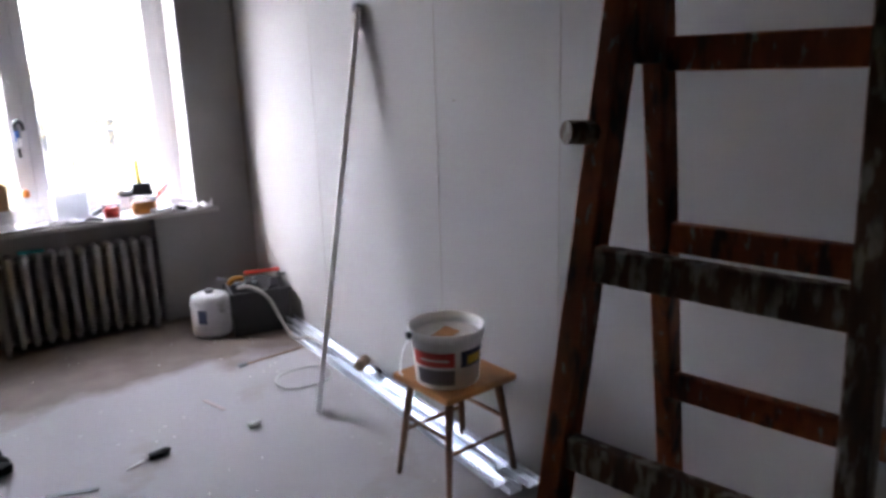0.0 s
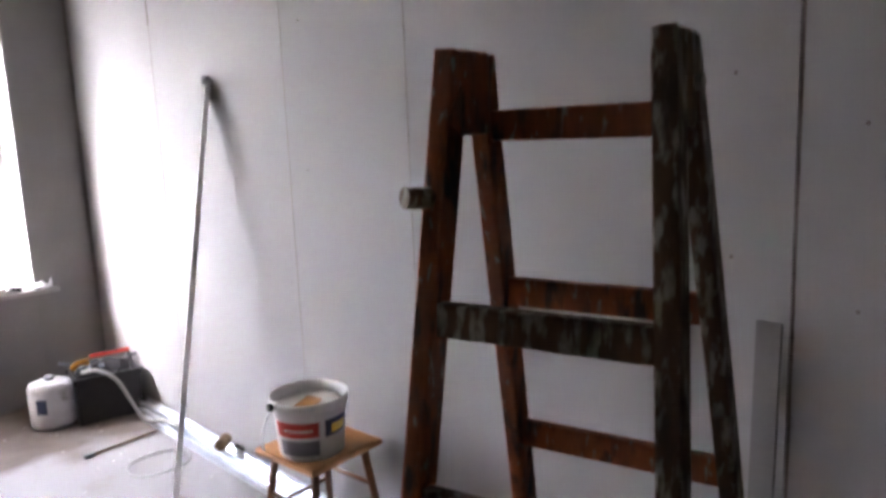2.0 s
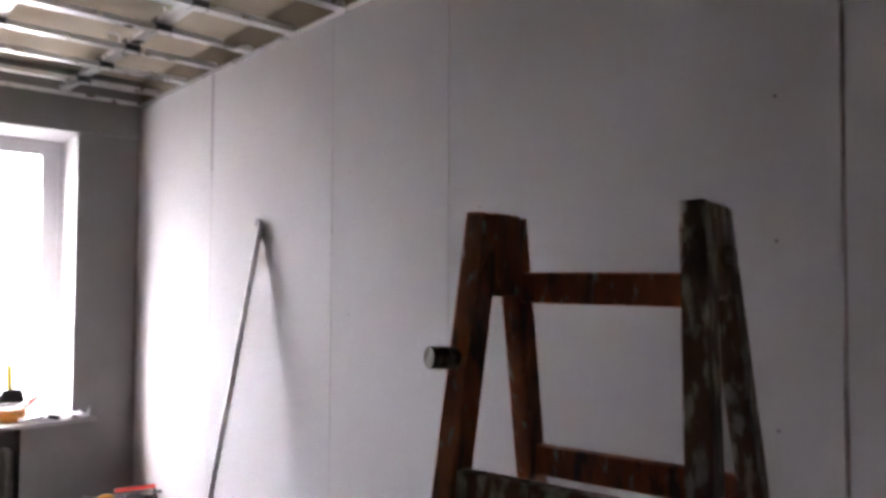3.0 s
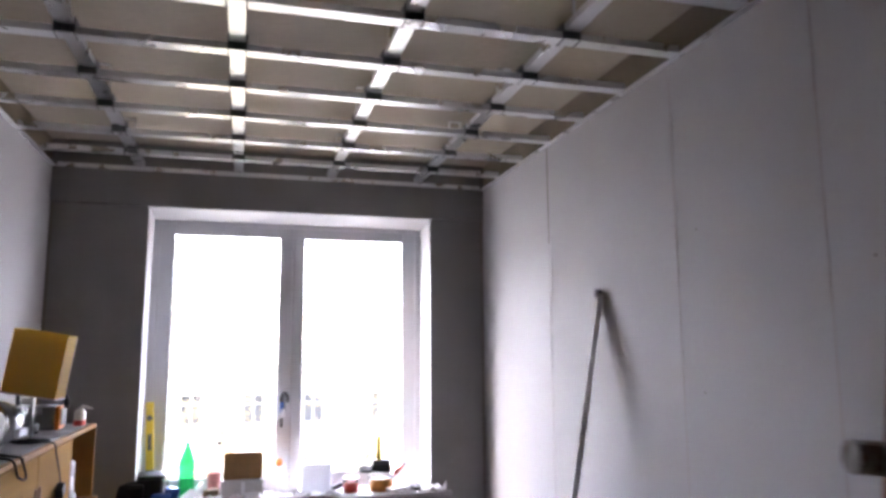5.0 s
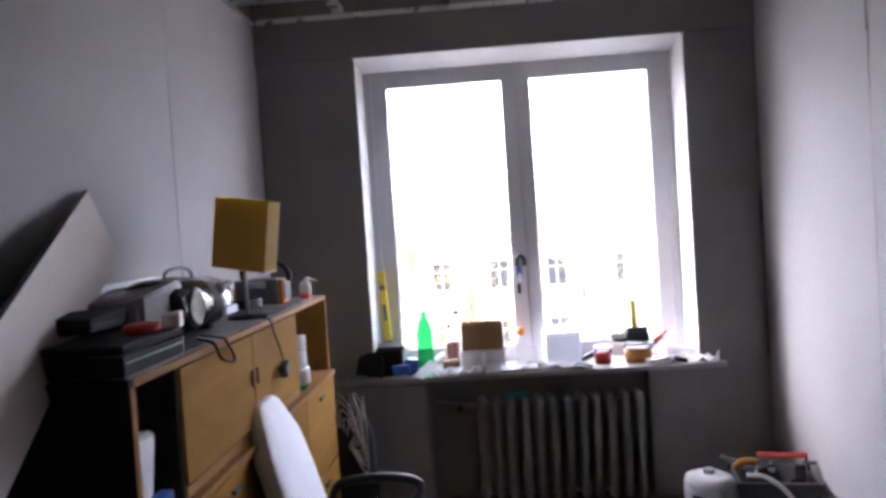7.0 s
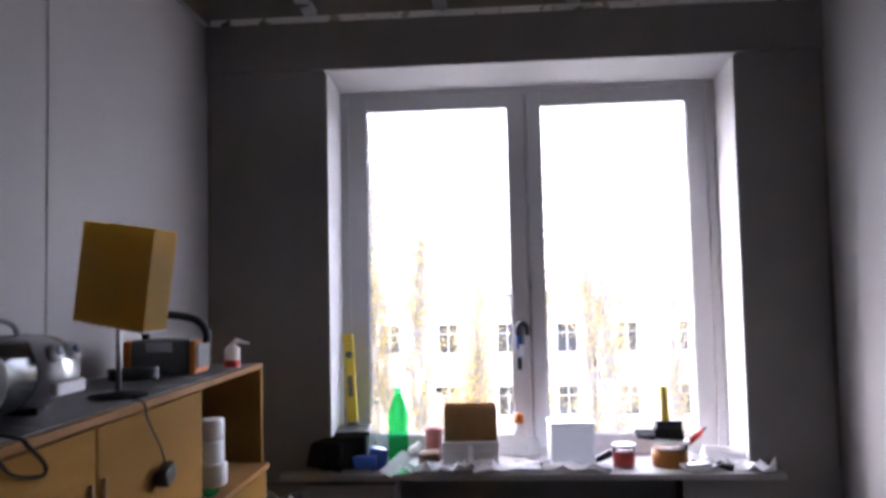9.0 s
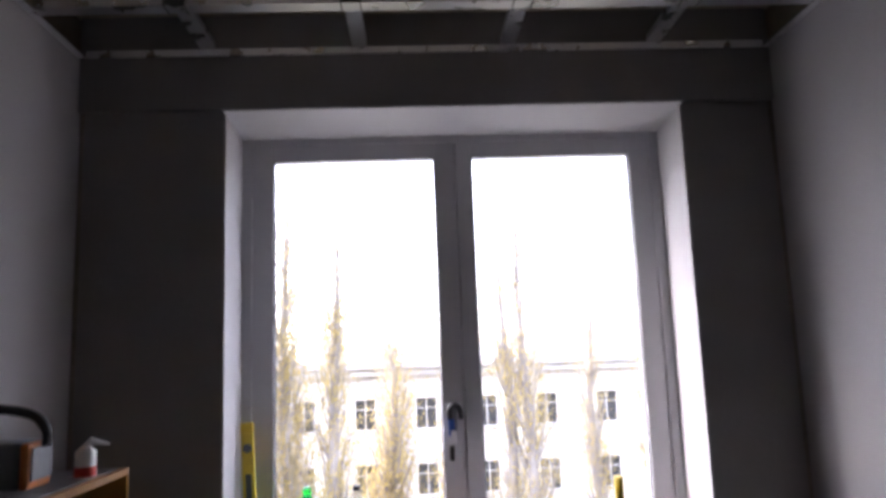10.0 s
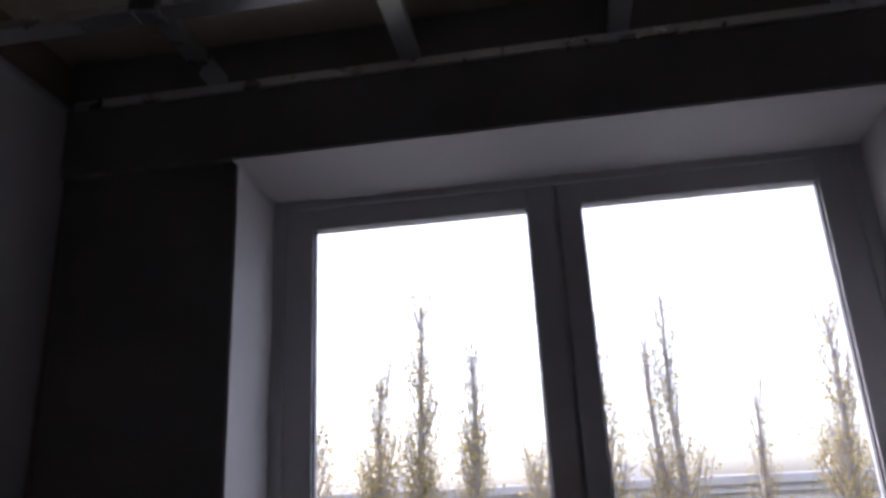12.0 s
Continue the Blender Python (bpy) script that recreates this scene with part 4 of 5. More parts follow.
part("body", lathe(bmesh.new(), [(0.024, 0), (0.027, 0.004), (0.027, 0.07), (0.012, 0.085)], 16), M["white_plastic"], t, "", True)
part("band", lathe(bmesh.new(), [(0.0275, 0.005), (0.0278, 0.006), (0.0278, 0.03), (0.0275, 0.031)], 16), M["red"], t)
part("nozzle", tube(bmesh.new(), [(0, 0, 0.08), (0.012, 0, 0.098), (0.06, 0.0, 0.085)], [0.012, 0.01, 0.003], 8), M["white_plastic"], t)
solid("red_pencil", beam(bmesh.new(), (-0.07, 0, 0.008), (0.07, 0, 0.008), 0.014, 0.014), M["red"], "flat red carpenter's pencil on the cabinet edge", "pencil", m=pose(0.36, -0.60, ZT + 0.0005, 0, 0, 80))

# charger and cables hanging over the front
t = thing("charger", pose(0.447, -1.385, 1.09), "black mains charger hanging by its cable", "charger")
part("plug", bm_box(-0.016, 0.016, -0.028, 0.028, -0.022, 0.022, 0.006, pose(0, 0, 0, 25, 0, 0)), M["black"], t)
part("cable", tube(bmesh.new(), bent([(0, 0, 0.02), (-0.002, -0.03, 0.08), (-0.006, -0.09, 0.16), (-0.014, -0.1, 0.203), (-0.07, -0.09, 0.212)]), 0.0028, 6), M["black"], t, "", True)
solid("cord", tube(bmesh.new(), bent([(0.38, -2.03, ZT + 0.02), (0.43, -2.03, 1.295), (0.434, -1.98, 1.24), (0.435, -1.89, 1.215), (0.434, -1.88, 1.235), (0.434, -1.93, 1.28), (0.43, -1.95, 1.298), (0.36, -1.95, ZT + 0.02)]), 0.0042, 6), M["cab_side"], "brown cord looping over the cabinet edge", "cord", smooth=True)

# rolls in the open bay, scraps in the other
for k, (r, h, x, y) in enumerate(((0.055, 0.07, 0.35, -0.85), (0.048, 0.075, 0.345, -0.845), (0.04, 0.07, 0.352, -0.84))):
    z = 0.9205 + (0, 0.0705, 0.146)[k]
    tt = thing("tape_roll", pose(x, y, z), "roll of white joint tape stacked in the bay", "tape", group="stack of tape rolls")
    part("tape", lathe(bmesh.new(), [(r * 0.45, 0), (r - 0.004, 0), (r, 0.004), (r, h - 0.004), (r - 0.004, h), (r * 0.45, h), (r * 0.42, h - 0.01), (r * 0.42, 0.01)], 24), M["card_white"] if k == 0 else M["paper"], tt, "", True)
    part("core", lathe(bmesh.new(), [(r * 0.3, 0.002), (r * 0.41, 0.002), (r * 0.41, h - 0.002), (r * 0.3, h - 0.002)], 18), M["card"], tt)
solid("green_scrap", crumple(bm_box(-0.025, 0.025, -0.03, 0.03, 0, 0.015, 0.004), 0.008, 2), M["green_glass"], "bit of green plastic on the ledge", "scrap", m=pose(0.40, -1.0, 0.925))
solid("paper_bag", crumple(bm_box(-0.05, 0.05, -0.05, 0.05, 0, 0.2, 0.02), 0.022, 8, 14), M["paper"], "white paper bag stuffed in the end bay", "bag", m=pose(0.345, -2.41, 0.935))
solid("blue_packet", crumple(bm_box(-0.02, 0.02, -0.04, 0.04, 0, 0.05, 0.008), 0.010, 7, 16), M["blue"], "blue packet in the end bay", "packet", m=pose(0.405, -2.37, 0.928))
solid("steel_profile", channel(bmesh.new(), -0.62, 0.62, 0, 0, 0.06, 0.027, "y"), M["zinc_floor"], "galvanised steel channel lying across a bag on the cabinet", "metal profile", m=pose(0.075, -2.18, 1.452, 0, 0, 0.5))



# plank resting on the cabinet's end and the wall
def plank():
    t0, r0 = Vector((0.03, -1.95, 1.735)), Vector((0.03, -1.78, 1.61))
    d = Vector((0.22, -0.85, -0.385)).normalized()
    w = (t0 - r0)
    w = (w - d * w.dot(d))
    n = d.cross(w.normalized())
    mid = (t0 + r0) / 2 + d * 0.95
    m = Matrix((d, w.normalized(), n)).transposed().to_4x4()
    m.translation = mid
    ob = solid("plank", bm_box(-0.95, 0.95, -0.115, 0.115, -0.009, 0.009, 0.002), M["mdf"], "long grey-faced board propped on the cabinet and wall", "board", m=m)
    part("edge_band", bm_box(-0.95, 0.95, 0.1152, 0.117, -0.009, 0.009), M["black"], ob, "dark edge band")


plank()


def office_chair():
    c = thing("office_chair", pose(0.76, -1.60, 0), "swivel chair with a white cover pulled over its back", "chair")
    m = pose(-0.265, -0.02, 0.803, 0, -17, 0)
    bm = box(bmesh.new(), -0.035, 0.035, -0.20, 0.20, -0.25, 0.235, 0.03, m)
    bmesh.ops.subdivide_edges(bm, edges=bm.edges[:], cuts=2, use_grid_fill=True)
    inv = m.inverted()
    for v in bm.verts:
        q = inv @ v.co
        k = max(0.0, (q.z - 0.02) / 0.215)
        q.y *= 1 - 0.66 * min(k, 1.0) ** 2.6
        q.x *= 1 - 0.35 * k ** 2
        v.co = m @ q
    part("backrest", crumple(bm, 0.006, 5, 9), M["cloth_white"], c, "white cotton cover over the backrest", True)
    part("seat", bm_box(-0.20, 0.26, -0.23, 0.23, 0.44, 0.51, 0.03), M["black_cloth"], c, "black fabric seat")
    part("back_post", beam(bmesh.new(), (-0.19, 0, 0.45), (-0.215, 0, 0.66), 0.05, 0.02), M["black"], c)
    for s in (-0.25, 0.25):
        part("armrest", tube(bmesh.new(), bent([(-0.12, s, 0.47), (-0.17, s, 0.55), (-0.13, s, 0.625), (0.02, s, 0.64), (0.15, s, 0.625), (0.17, s, 0.57), (0.06, s, 0.47)], 6), 0.018, 8), M["black"], c, "black plastic loop armrest", True)
    part("column", tube(bmesh.new(), [(0, 0, 0.1), (0, 0, 0.44)], 0.027, 12), M["grey_plastic"], c, "", True)
    for k in range(5):
        a = k * math.tau / 5 + 0.3
        e = (0.27 * math.cos(a), 0.27 * math.sin(a))
        part("foot", beam(bmesh.new(), (0, 0, 0.105), (e[0], e[1], 0.075), 0.03, 0.04, side=(0, 0, 1)), M["black"], c)
        part("castor", lathe(bmesh.new(), [(0.012, -0.02), (0.028, -0.018), (0.028, 0.018), (0.012, 0.02)], 14, pose(e[0], e[1], 0.028, 90, 0, math.degrees(a))), M["black"], c, "", True)


office_chair()
bm = lathe(bmesh.new(), [(0.10, 0), (0.13, 0.05), (0.14, 0.25), (0.12, 0.45), (0.07, 0.62), (0.03, 0.7)], 18, None, 1, 0.8)
solid("cable_sack", crumple(bm, 0.05, 3, 13), M["black_cloth"], "dark sack stuffed with cable beside the cabinet", "sack", m=pose(0.47, -0.30, 0.035), smooth=True)
for k in range(9):
    a = k * 1.3
    pts = bent([(0.40 + 0.012 * k, -0.34, 0.5), (0.40 + 0.02 * k, -0.42 - 0.006 * k, 0.76 - 0.04 * (k % 5)), (0.47 + 0.012 * k, -0.45, 0.74 - 0.05 * (k % 4)), (0.52 + 0.006 * k, -0.44, 0.6 - 0.03 * k), (0.47, -0.40, 0.48)])
    solid("wire_loop", tube(bmesh.new(), pts, 0.004, 5), M["hose"], "pale loop of wire hanging out of a sack", "wire", group="loops of wire", smooth=True)

# ---- things on the window sill ----
ZS = 0.7505


def bottle(x, y, r, h, material, cap, label, name="bottle"):
    b = thing(name, pose(x, y, ZS), label, "bottle")
    part("body", lathe(bmesh.new(), [(r * 0.75, 0), (r * 0.95, 0.006), (r, 0.03), (r, h * 0.42), (r * 0.86, h * 0.47), (r, h * 0.52), (r * 0.98, h * 0.66), (r * 0.6, h * 0.84), (r * 0.3, h * 0.93), (r * 0.3, h * 0.96)], 24), material, b, "", True)
    part("cap", lathe(bmesh.new(), [(r * 0.34, h * 0.945), (r * 0.36, h * 0.95), (r * 0.36, h), (r * 0.3, h + 0.002)], 16), cap, b)
    return b


bottle(0.848, 0.16, 0.047, 0.345, M["green_glass"], M["green_glass"], "green plastic soda bottle on the window sill")
bottle(1.035, 0.26, 0.044, 0.33, M["clear"], M["black"], "clear plastic bottle with a dark cap on the sill")
bottle(0.73, 0.28, 0.038, 0.27, M["clear"], M["paper"], "clear plastic bottle with a pale cap on the sill")
t = bottle(1.415, 0.16, 0.03, 0.19, M["clear"], M["orange"], "small clear bottle with an orange top on the sill")
part("sprayer", lathe(bmesh.new(), [(0.012, 0.175), (0.024, 0.18), (0.022, 0.215), (0.01, 0.225)], 14), M["orange"], t, "orange spray head", True)

t = thing("spirit_level", pose(0.632, 0.20, ZS, -3, -3, 0), "yellow spirit level standing in the window corner", "spirit level")
part("bar", bm_box(-0.024, 0.024, -0.011, 0.011, 0.18, 0.56, 0.003), M["yellow"], t)
part("lower_bar", bm_box(-0.024, 0.024, -0.011, 0.011, 0.003, 0.1795, 0.003), M["grey_plastic"], t, "grey lower end of the bar")
part("end_cap", bm_box(-0.025, 0.025, -0.012, 0.012, 0.56, 0.60, 0.004), M["yellow"], t)
part("vial", lathe(bmesh.new(), [(0.017, -0.013), (0.018, -0.012), (0.018, 0.012), (0.017, 0.013)], 18, pose(0, 0, 0.5, 90, 0, 0)), M["grey_plastic"], t, "round dark vial")
part("slot", bm_box(-0.012, 0.012, -0.0125, 0.0125, 0.3, 0.40, 0.002), M["grey_plastic"], t)

t = thing("tool_pouch", pose(0.615, 0.075, ZS, 0, 0, 6), "black box-shaped tool pouch on the sill", "pouch")
part("body", crumple(bm_box(-0.105, 0.105, -0.08, 0.08, 0.0, 0.15, 0.015), 0.008, 4, 16), M["black_cloth"], t)
part("flap", crumple(bm_box(-0.04, 0.12, -0.085, 0.085, 0.152, 0.175, 0.008), 0.012, 6, 14), M["black"], t)
solid("wrapper", crumple(bm_box(-0.035, 0.035, -0.03, 0.03, 0.006, 0.10, 0.012), 0.018, 5, 20), M["blue"], "crumpled blue wrapper on the sill", "wrapper", m=pose(0.775, 0.03, ZS))
t = thing("putty_knife", pose(0.875, -0.005, ZS + 0.045, 18, -24, 52), "wide steel putty knife propped among wrappers", "putty knife")
part("blade", bm_box(-0.10, 0.06, -0.035, 0.035, -0.002, 0.001, 0.0005), M["card_white"], t)
part("grip", tube(bmesh.new(), [(0.06, 0, 0), (0.09, 0, 0), (0.14, 0, 0)], [0.012, 0.016, 0.012], 10), M["white_plastic"], t)
solid("jar_lid_stand", crumple(bm_box(-0.05, 0.05, -0.04, 0.04, 0, 0.055, 0.012), 0.012, 3, 18), M["brown_tool"], "brown paper scrap crumpled on the sill", "scrap", m=pose(1.0, 0.10, ZS + 0.01))
t = thing("pink_cup", pose(1.012, 0.19, ZS), "pink plastic cup on the sill", "cup")
part("body", lathe(bmesh.new(), [(0.032, 0), (0.034, 0.003), (0.042, 0.145), (0.045, 0.15), (0.04, 0.147), (0.031, 0.01), (0.004, 0.008)], 22), M["pink"], t, "", True)


def open_box():
    b = thing("cardboard_box", pose(1.19, 0.11, ZS + 0.1195, 0, 0, 2), "brown cardboard box standing on a flat pale box", "box")
    part("front", bm_box(-0.118, 0.118, -0.06, -0.057, 0.0, 0.152), M["card"], b)
    part("back", bm_box(-0.118, 0.118, 0.057, 0.06, 0.0, 0.152), M["card"], b)
    for s in (-1, 1):
        part("side", bm_box(s * 0.118 - 0.0015, s * 0.118 + 0.0015, -0.0565, 0.0565, 0.0, 0.148), M["card"], b)
    part("bottom", bm_box(-0.116, 0.116, -0.056, 0.056, 0.0, 0.003), M["card"], b)
    c = thing("parts_box", pose(1.19, 0.10, ZS, 0, 0, 1), "flat pale grey cardboard box on the sill", "box")
    part("body", bm_box(-0.125, 0.125, -0.08, 0.08, 0, 0.085, 0.003), M["card_white"], c)
    part("lid", bm_box(-0.128, 0.128, -0.083, 0.083, 0.086, 0.119, 0.003), M["card_white"], c)
    part("tape_strip", bm_box(-0.012, 0.012, -0.0845, -0.0832, 0.01, 0.11), M["paper"], c)


open_box()
t = thing("food_tub", pose(1.645, 0.12, ZS, 0, 0, 3), "tall milky plastic tub on the sill", "tub")
bm = bmesh.new()
box(bm, -0.10, 0.10, -0.07, 0.07, 0.001, 0.185, 0.012)
part("body", bm, M["milky"], t)
part("rim", bm_box(-0.104, 0.104, -0.074, 0.074, 0.186, 0.196, 0.004), M["white_plastic"], t)
for k, (x, y, w, d, rz, s) in enumerate(((1.35, 0.0, 0.30, 0.10, 4, 1), (1.66, -0.005, 0.30, 0.09, -5, 2), (1.12, -0.01, 0.2, 0.09, 8, 3), (2.27, 0.06, 0.22, 0.14, 20, 5), (2.40, 0.0, 0.20, 0.09, -18, 6), (0.97, -0.02, 0.16, 0.07, -8, 7))):
    solid("paper_sheet", sheet(w, d, 7, 0.07, s), M["paper"], "crumpled white paper lying on the sill", "paper", group="papers on the sill", m=pose(x, y, ZS, 0, 0, rz))
solid("scissors", beam(bmesh.new(), (-0.07, 0, 0.012), (0.09, 0.02, 0.012), 0.03, 0.012), M["grey_plastic"], "dark snips lying on the sill", "snips", m=pose(1.50, 0.06, ZS + 0.0035, 0, 0, 12))

t = thing("red_pot", pose(1.875, 0.075, ZS), "clear pot of red paste on the sill", "pot")
part("body", lathe(bmesh.new(), [(0.042, 0), (0.046, 0.003), (0.05, 0.085), (0.052, 0.088), (0.047, 0.087), (0.043, 0.008), (0.004, 0.006)], 24), M["clear"], t, "", True)
part("paste", lathe(bmesh.new(), [(0.0468, 0.004), (0.0495, 0.062), (0.03, 0.066), (0.003, 0.064)], 20), M["red_jelly"], t, "red paste", True)
part("lid", lathe(bmesh.new(), [(0.054, 0.089), (0.055, 0.091), (0.053, 0.098), (0.004, 0.099)], 24), M["paper"], t)
solid("pliers", beam(bmesh.new(), (-0.05, 0, 0.03), (0.04, 0, 0.06), 0.03, 0.02), M["black"], "black pliers leaning on a pot", "pliers", m=pose(1.79, 0.12, ZS - 0.013, 0, 0, 20))


def brush_tub():
    b = thing("plastic_tub", pose(2.075, 0.07, ZS), "clear tub half full of orange paste under a brush", "tub")
    part("body", lathe(bmesh.new(), [(0.07, 0), (0.074, 0.003), (0.082, 0.11), (0.086, 0.113), (0.079, 0.111), (0.071, 0.008), (0.004, 0.006)], 28, None, 1.0, 0.8), M["clear"], b, "", True)
    part("paste", lathe(bmesh.new(), [(0.0745, 0.004), (0.0805, 0.075), (0.05, 0.078), (0.003, 0.076)], 24, None, 1.0, 0.8), M["amber"], b, "orange paste", True)
    part("rim", lathe(bmesh.new(), [(0.086, 0.105), (0.09, 0.108), (0.09, 0.116), (0.084, 0.118)], 28, None, 1, 0.8), M["white_plastic"], b, "", True)
    r = thing("ceiling_brush", pose(2.07, 0.07, ZS + 0.1185), "block brush with dark bristles and a yellow handle", "brush")
    part("bristles", crumple(bm_box(-0.06, 0.065, -0.03, 0.03, 0.004, 0.055, 0.01), 0.010, 3, 25), M["black_cloth"], r, "clogged dark bristles")
    part("block", bm_box(-0.055, 0.06, -0.028, 0.028, 0.05, 0.085, 0.006), M["black"], r)
    part("handle", tube(bmesh.new(), [(-0.01, 0, 0.08), (-0.012, 0, 0.15), (-0.014, 0, 0.235)], [0.019, 0.017, 0.018], 12), M["yellow"], r, "yellow wooden handle", True)
    part("glove", crumple(beam(bmesh.new(), (-0.14, -0.01, 0.03), (-0.05, 0, 0.02), 0.03, 0.05, bevel=0.008), 0.012, 2), M["black"], r, "limp black glove")
    k = thing("trowel", pose(2.175, 0.06, ZS + 0.12, 0, -38, 10), "small trowel with a dark red handle", "trowel")
    part("grip", tube(bmesh.new(), [(-0.03, 0, 0), (0.03, 0, 0), (0.06, 0, 0)], [0.012, 0.015, 0.008], 10), M["red"], k, "", True)
    part("blade", beam(bmesh.new(), (-0.09, 0, -0.002), (-0.03, 0, 0), 0.03, 0.003, side=(0, 1, 0)), M["tin"], k)
    part("tip", tube(bmesh.new(), [(0.06, 0, 0), (0.08, 0, 0.0)], [0.008, 0.005], 8), M["black"], k)


brush_tub()
t = thing("scraper_knife", pose(2.25, 0.03, ZS + 0.03, 0, 14, -30), "steel scraper with a black grip on the sill", "scraper")
part("blade", bm_box(-0.13, 0.02, -0.02, 0.02, -0.002, 0.001), M["tin"], t)
part("grip", bm_box(0.02, 0.09, -0.018, 0.018, -0.012, 0.012, 0.006), M["black"], t)
solid("rag", crumple(bm_box(-0.07, 0.07, -0.04, 0.04, 0, 0.012, 0.004), 0.008, 4, 20), M["teal"], "teal rag tucked on the radiator", "rag", m=pose(1.37, -0.06, 0.622))

solid("plastic_wrap", crumple(bm_box(-0.06, 0.06, -0.03, 0.03, 0.0, 0.16, 0.015), 0.03, 8, 13), M["clear"], "crumpled clear plastic wrap in the window corner", "plastic wrap", m=pose(0.69, 0.16, ZS + 0.02))
solid("wrapper", crumple(bm_box(-0.05, 0.05, -0.03, 0.03, 0.0, 0.06, 0.012), 0.02, 15, 18), M["blue"], "crumpled blue wrapper on the sill", "wrapper", m=pose(0.72, 0.0, ZS + 0.012))
solid("steel_bits", crumple(bm_box(-0.06, 0.06, -0.03, 0.03, 0.0, 0.03, 0.006), 0.012, 6, 30), M["tin"], "handful of loose steel fittings on the sill", "fittings", m=pose(2.16, -0.02, ZS + 0.008, 0, 0, 15))
solid("plastic_bag", crumple(bm_box(-0.10, 0.10, -0.06, 0.06, 0.0, 0.06, 0.02), 0.03, 10, 15), M["paper"], "white plastic bag crumpled at the sill's end", "bag", m=pose(2.33, 0.11, ZS + 0.015, 0, 0, -12))
solid("glass_jar", lathe(bmesh.new(), [(0.03, 0), (0.034, 0.004), (0.034, 0.07), (0.026, 0.085), (0.026, 0.095)], 18), M["clear"], "small empty glass jar on the sill", "jar", m=pose(1.475, 0.22, ZS), smooth=True)

first = solid("plastic_strip", beam(bmesh.new(), (-0.13, 0, 0), (0.13, 0, 0), 0.022, 0.004, bevel=0.001), M["paper"], "white plastic offcut strip lying across the sill's end", "offcut", group="offcuts on the sill", m=pose(2.30, 0.05, ZS + 0.075, 0, 16, -38))
copy_thing(first, pose(2.38, 0.0, ZS + 0.05, 0, 13, -30))
copy_thing(first, pose(2.24, 0.16, ZS + 0.055, 0, 9, -55))
solid("plastic_wrap", crumple(bm_box(-0.07, 0.07, -0.045, 0.045, 0.0, 0.11, 0.02), 0.035, 21, 14), M["soft_black"], "crumpled black plastic beside a tool pouch", "plastic wrap", m=pose(0.55, -0.005, ZS + 0.02))

# ---- outside ----
M["render_wall"] = mat("pale_house_render", (0.50, 0.47, 0.44), 0.9, var=0.06, scale=0.5, bump=0.1, fine=8)
M["roof_felt"] = mat("roof_felt", (0.36, 0.345, 0.34), 0.9, var=0.15, scale=0.6)
M["far_glass"] = mat("dark_window_glass", (0.045, 0.047, 0.05), 0.4, var=0.2, scale=0.7, bump=0.0)
M["far_frame"] = mat("white_far_frame", (0.48, 0.47, 0.46), 0.5, var=0.05)
M["ground"] = mat("yard_grass", (0.07, 0.065, 0.035), 0.95, var=0.35, scale=0.12, bump=0.3, fine=2.0, spots=(0.12, 0.10, 0.06), spot_scale=0.4, spot_cut=0.55)
M["bark"] = mat("poplar_bark", (0.25, 0.23, 0.215), 0.9, var=0.25, scale=3, bump=0.5, fine=12)
M["leaf"] = mat("yellow_autumn_leaf", (0.40, 0.32, 0.15), 0.95, var=0.18, scale=0.9, bump=0.0)
ln_, ll_ = M["leaf"].node_tree.nodes, M["leaf"].node_tree.links
ln_["Principled BSDF"].inputs["Specular IOR Level"].default_value = 0.0
thin, leafy = ln_.new("ShaderNodeBsdfTranslucent"), ln_.new("ShaderNodeMixShader")
thin.inputs["Color"].default_value = (0.42, 0.33, 0.13, 1)
leafy.inputs["Fac"].default_value = 0.5
ll_.new(ln_["Principled BSDF"].outputs["BSDF"], leafy.inputs[1])
ll_.new(thin.outputs["BSDF"], leafy.inputs[2])
ll_.new(leafy.outputs["Shader"], ln_["Material Output"].inputs["Surface"])
GZ = -11.0
solid("ground", bm_box(-2000, 2000, TH + 0.02, 4000, GZ - 0.3, GZ), M["ground"], "yard of dull autumn grass far below the window", "ground", "structure")


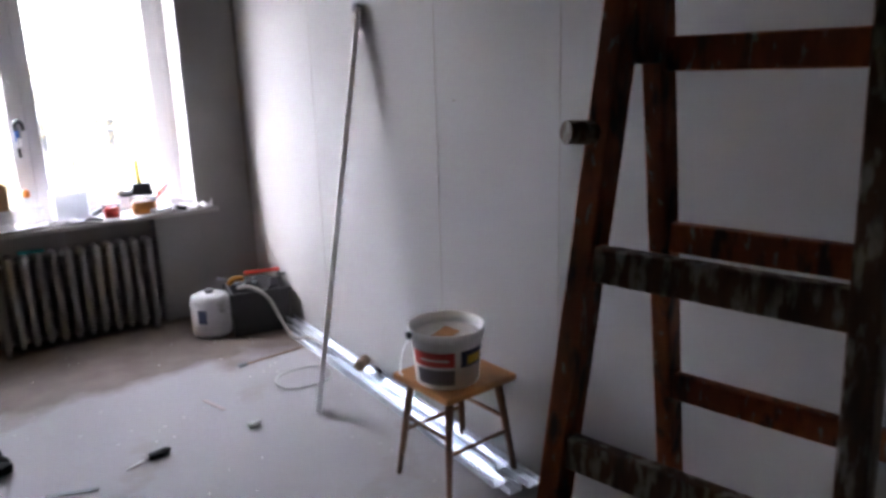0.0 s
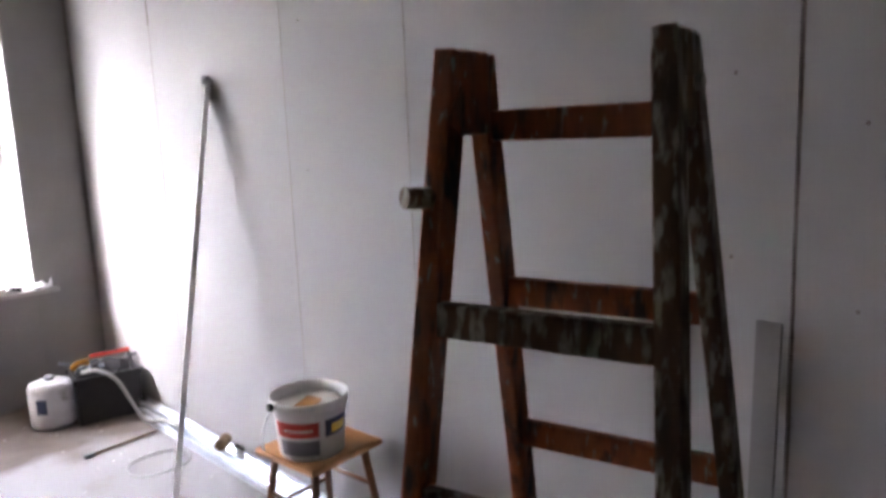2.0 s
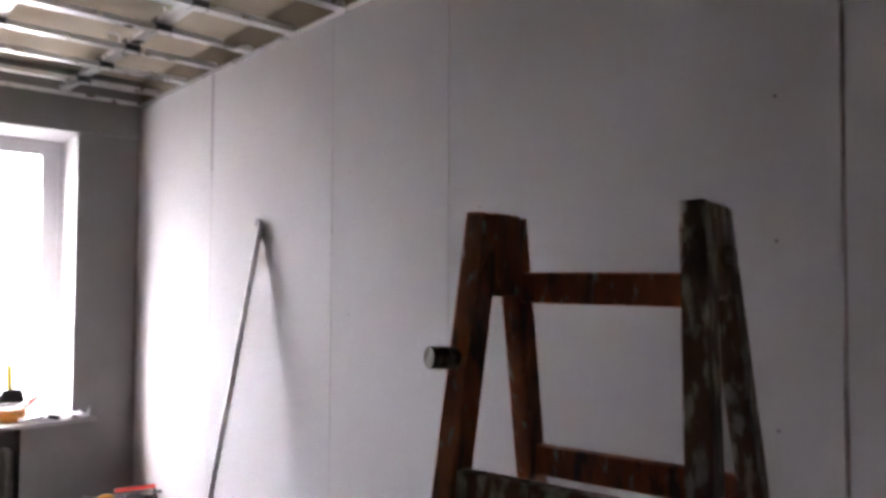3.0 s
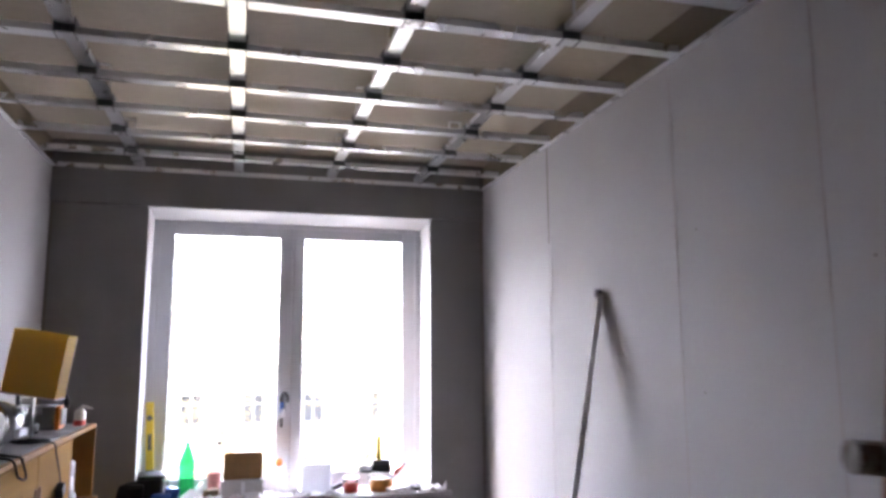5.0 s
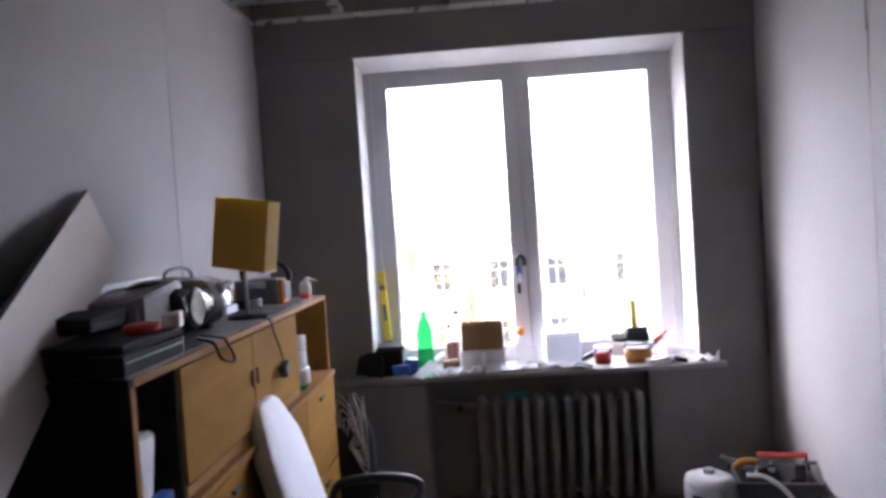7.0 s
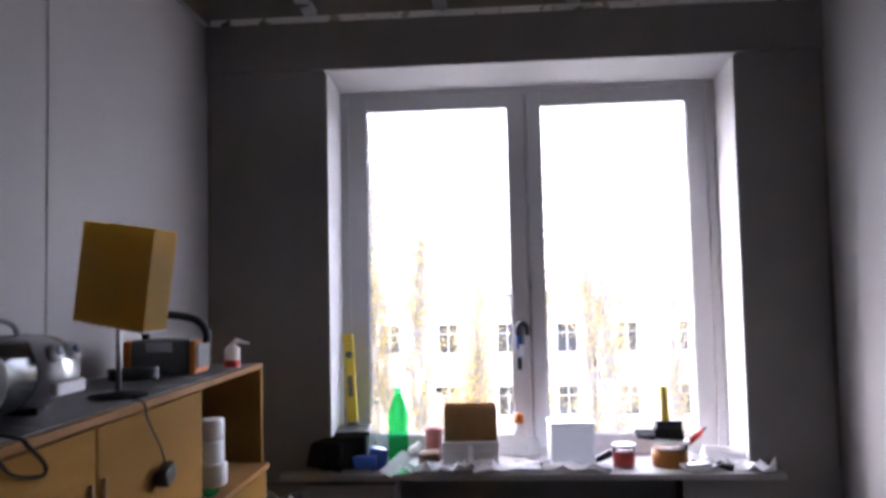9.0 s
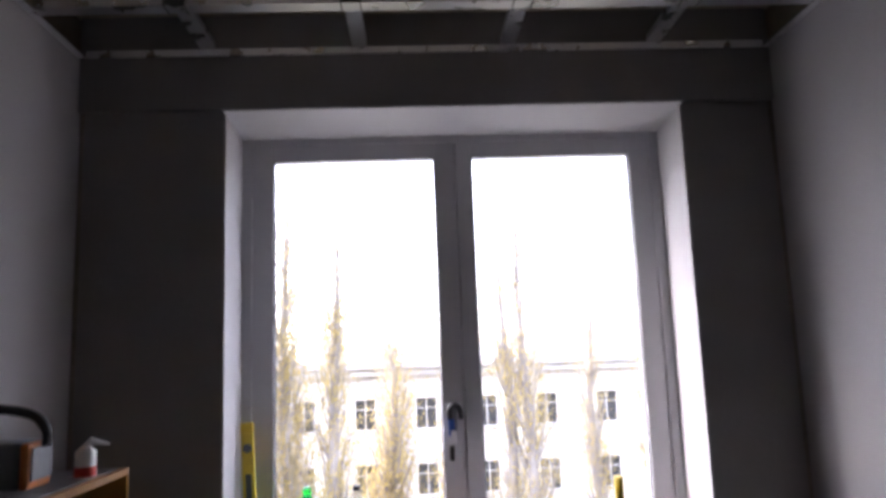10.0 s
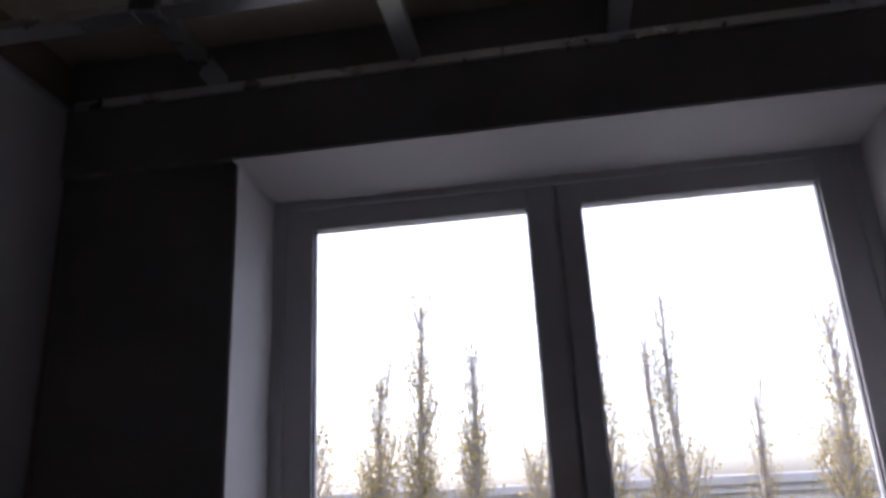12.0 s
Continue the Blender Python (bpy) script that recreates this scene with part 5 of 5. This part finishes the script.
def house():
    y0 = 32.0
    x0, x1 = -30.85, 38.0
    h = thing("apartment_building", pose(0, 0, 0), "long pale apartment block across the yard with rows of windows", "building")
    rows = [-0.95 - 3.0 * k for k in range(4)]
    cols = [-1.06 + 2.87 * k for k in range(-10, 13)]
    wx, wz = 0.50, 0.72
    zs = [GZ] + sorted(v for r in rows for v in (r - wz, r + wz)) + [1.15]
    for k in range(0, len(zs), 2):
        part("wall", bm_box(x0, x1, y0, y0 + 0.4, zs[k], zs[k + 1]), M["render_wall"], h)
    for r in rows:
        edges = [x0] + [v for c in cols for v in (c - wx, c + wx)] + [x1]
        bm = bmesh.new()
        for k in range(0, len(edges), 2):
            box(bm, edges[k], edges[k + 1], y0, y0 + 0.4, r - wz, r + wz)
        part("window_band", bm, M["render_wall"], h)
    part("back", bm_box(x0, x1, y0 + 0.42, y0 + 10, GZ, 1.15), M["cab_side"], h, "dark rooms behind the windows")
    part("roof", bm_box(x0 - 0.5, x1 + 0.5, y0 - 0.55, y0 + 10.5, 1.15, 1.55, 0.05), M["roof_felt"], h, "flat dark roof with an overhang")
    part("cornice", bm_box(x0 - 0.2, x1 + 0.2, y0 - 0.3, y0 - 0.01, 0.85, 1.14), M["far_frame"], h)
    fb = bmesh.new()
    for q in ((-wx, -wx + 0.045, -wz, wz), (wx - 0.045, wx, -wz, wz), (-0.025, 0.025, -wz, wz), (-wx, wx, wz - 0.045, wz), (-wx, wx, -wz, -wz + 0.045), (-wx, wx, 0.225, 0.265)):
        box(fb, q[0], q[1], 0.1, 0.17, q[2], q[3])
    fm = mesh_of("window", fb, M["far_frame"])
    gm = mesh_of("pane", bm_box(-wx, wx, 0.18, 0.2, -wz, wz), M["far_glass"])
    sm = mesh_of("sill", bm_box(-wx - 0.06, wx + 0.06, -0.1, 0.1, -wz - 0.06, -wz), M["far_frame"])
    for r in rows:
        for c in cols:
            o = new("window", fm)
            o.parent, o.location = h, (c, y0, r)
            g = new("pane", gm)
            g.parent = o
            s = new("sill", sm)
            s.parent = o
    for x in (-16, -7.5, 4.0, 13.5, 22.0):
        part("chimney", bm_box(x, x + 1.0, y0 + 3, y0 + 3.6, 1.56, 2.3, 0.03), M["render_wall"], h)


house()


def poplar(x, y, top, spread, seed, dense=1.0):
    r = random.Random(seed)
    t = thing("poplar_tree", pose(x, y, GZ), "tall narrow poplar with thin yellow autumn leaves", "tree", group="row of poplars")
    H = top - GZ
    tw = [Vector((0.12 * math.sin(k * 0.9 + seed), 0.12 * math.cos(k * 1.1 + seed), H * k / 10)) for k in range(11)]
    bm = bmesh.new()
    tube(bm, tw, [0.30 * (1 - k / 10) ** 0.8 + 0.012 for k in range(11)], 8)
    lf = bmesh.new()
    for k in range(int(230 * dense)):
        f = r.uniform(0.16, 0.97)
        i = int(f * 10)
        p0 = tw[i].lerp(tw[i + 1], f * 10 - i)
        a = r.uniform(0, math.tau)
        out = spread * (1 - f) ** 0.45 * r.uniform(0.3, 1.05) + 0.2
        ln = min(r.uniform(1.3, 3.0) * (1.15 - 0.5 * f), (1.03 - f) * H)
        mid = p0 + Vector((math.cos(a) * out * 0.6, math.sin(a) * out * 0.6, ln * 0.45))
        end = p0 + Vector((math.cos(a) * out, math.sin(a) * out, ln))
        tube(bm, [p0, mid, end], [0.055 * (1.2 - f), 0.036 * (1.2 - f), 0.012], 4)
        n = int(r.uniform(50, 105) * max(0.05, 1.0 - f * 1.08) ** 0.75 * dense)
        for j in range(n):
            q = p0.lerp(end, r.uniform(0.25, 1.05)) + Vector((r.gauss(0, 0.22), r.gauss(0, 0.22), r.gauss(0, 0.25)))
            s = r.uniform(0.035, 0.068)
            u = Vector((r.gauss(0, 1), r.gauss(0, 1), r.gauss(0, 1))).normalized()
            w = u.cross(Vector((r.gauss(0, 1), r.gauss(0, 1), r.gauss(0, 1)))).normalized()
            v = [lf.verts.new(q + e) for e in (u * s, w * s * 0.7, -u * s, -w * s * 0.7)]
            lf.faces.new(v)
    part("trunk", bm, M["bark"], t, "grey trunk with upswept branches")
    part("crown", lf, M["leaf"], t, "sparse yellow leaves")


for k, (x, y, top, sp, dn) in enumerate(((-6.6, 21.5, 3.6, 1.9, 1.3), (-4.4, 22.0, 5.2, 1.3, 1.3), (-3.05, 22.3, 8.2, 1.0, 1.1), (-1.35, 22.0, 6.6, 0.8, 0.9), (0.4, 25.0, 2.6, 1.3, 1.2), (2.75, 22.5, 6.4, 0.9, 0.9), (4.45, 22.4, 6.1, 0.9, 0.6), (5.05, 22.0, 7.3, 1.15, 0.8), (7.6, 23.0, 4.2, 0.6, 0.6), (9.8, 22.0, 6.4, 1.3, 1.2), (-9.5, 23.0, 5.5, 1.3, 1.0), (13.0, 22.5, 7.5, 1.2, 1.0))):
    poplar(x, y, top, sp, k + 3, dn)
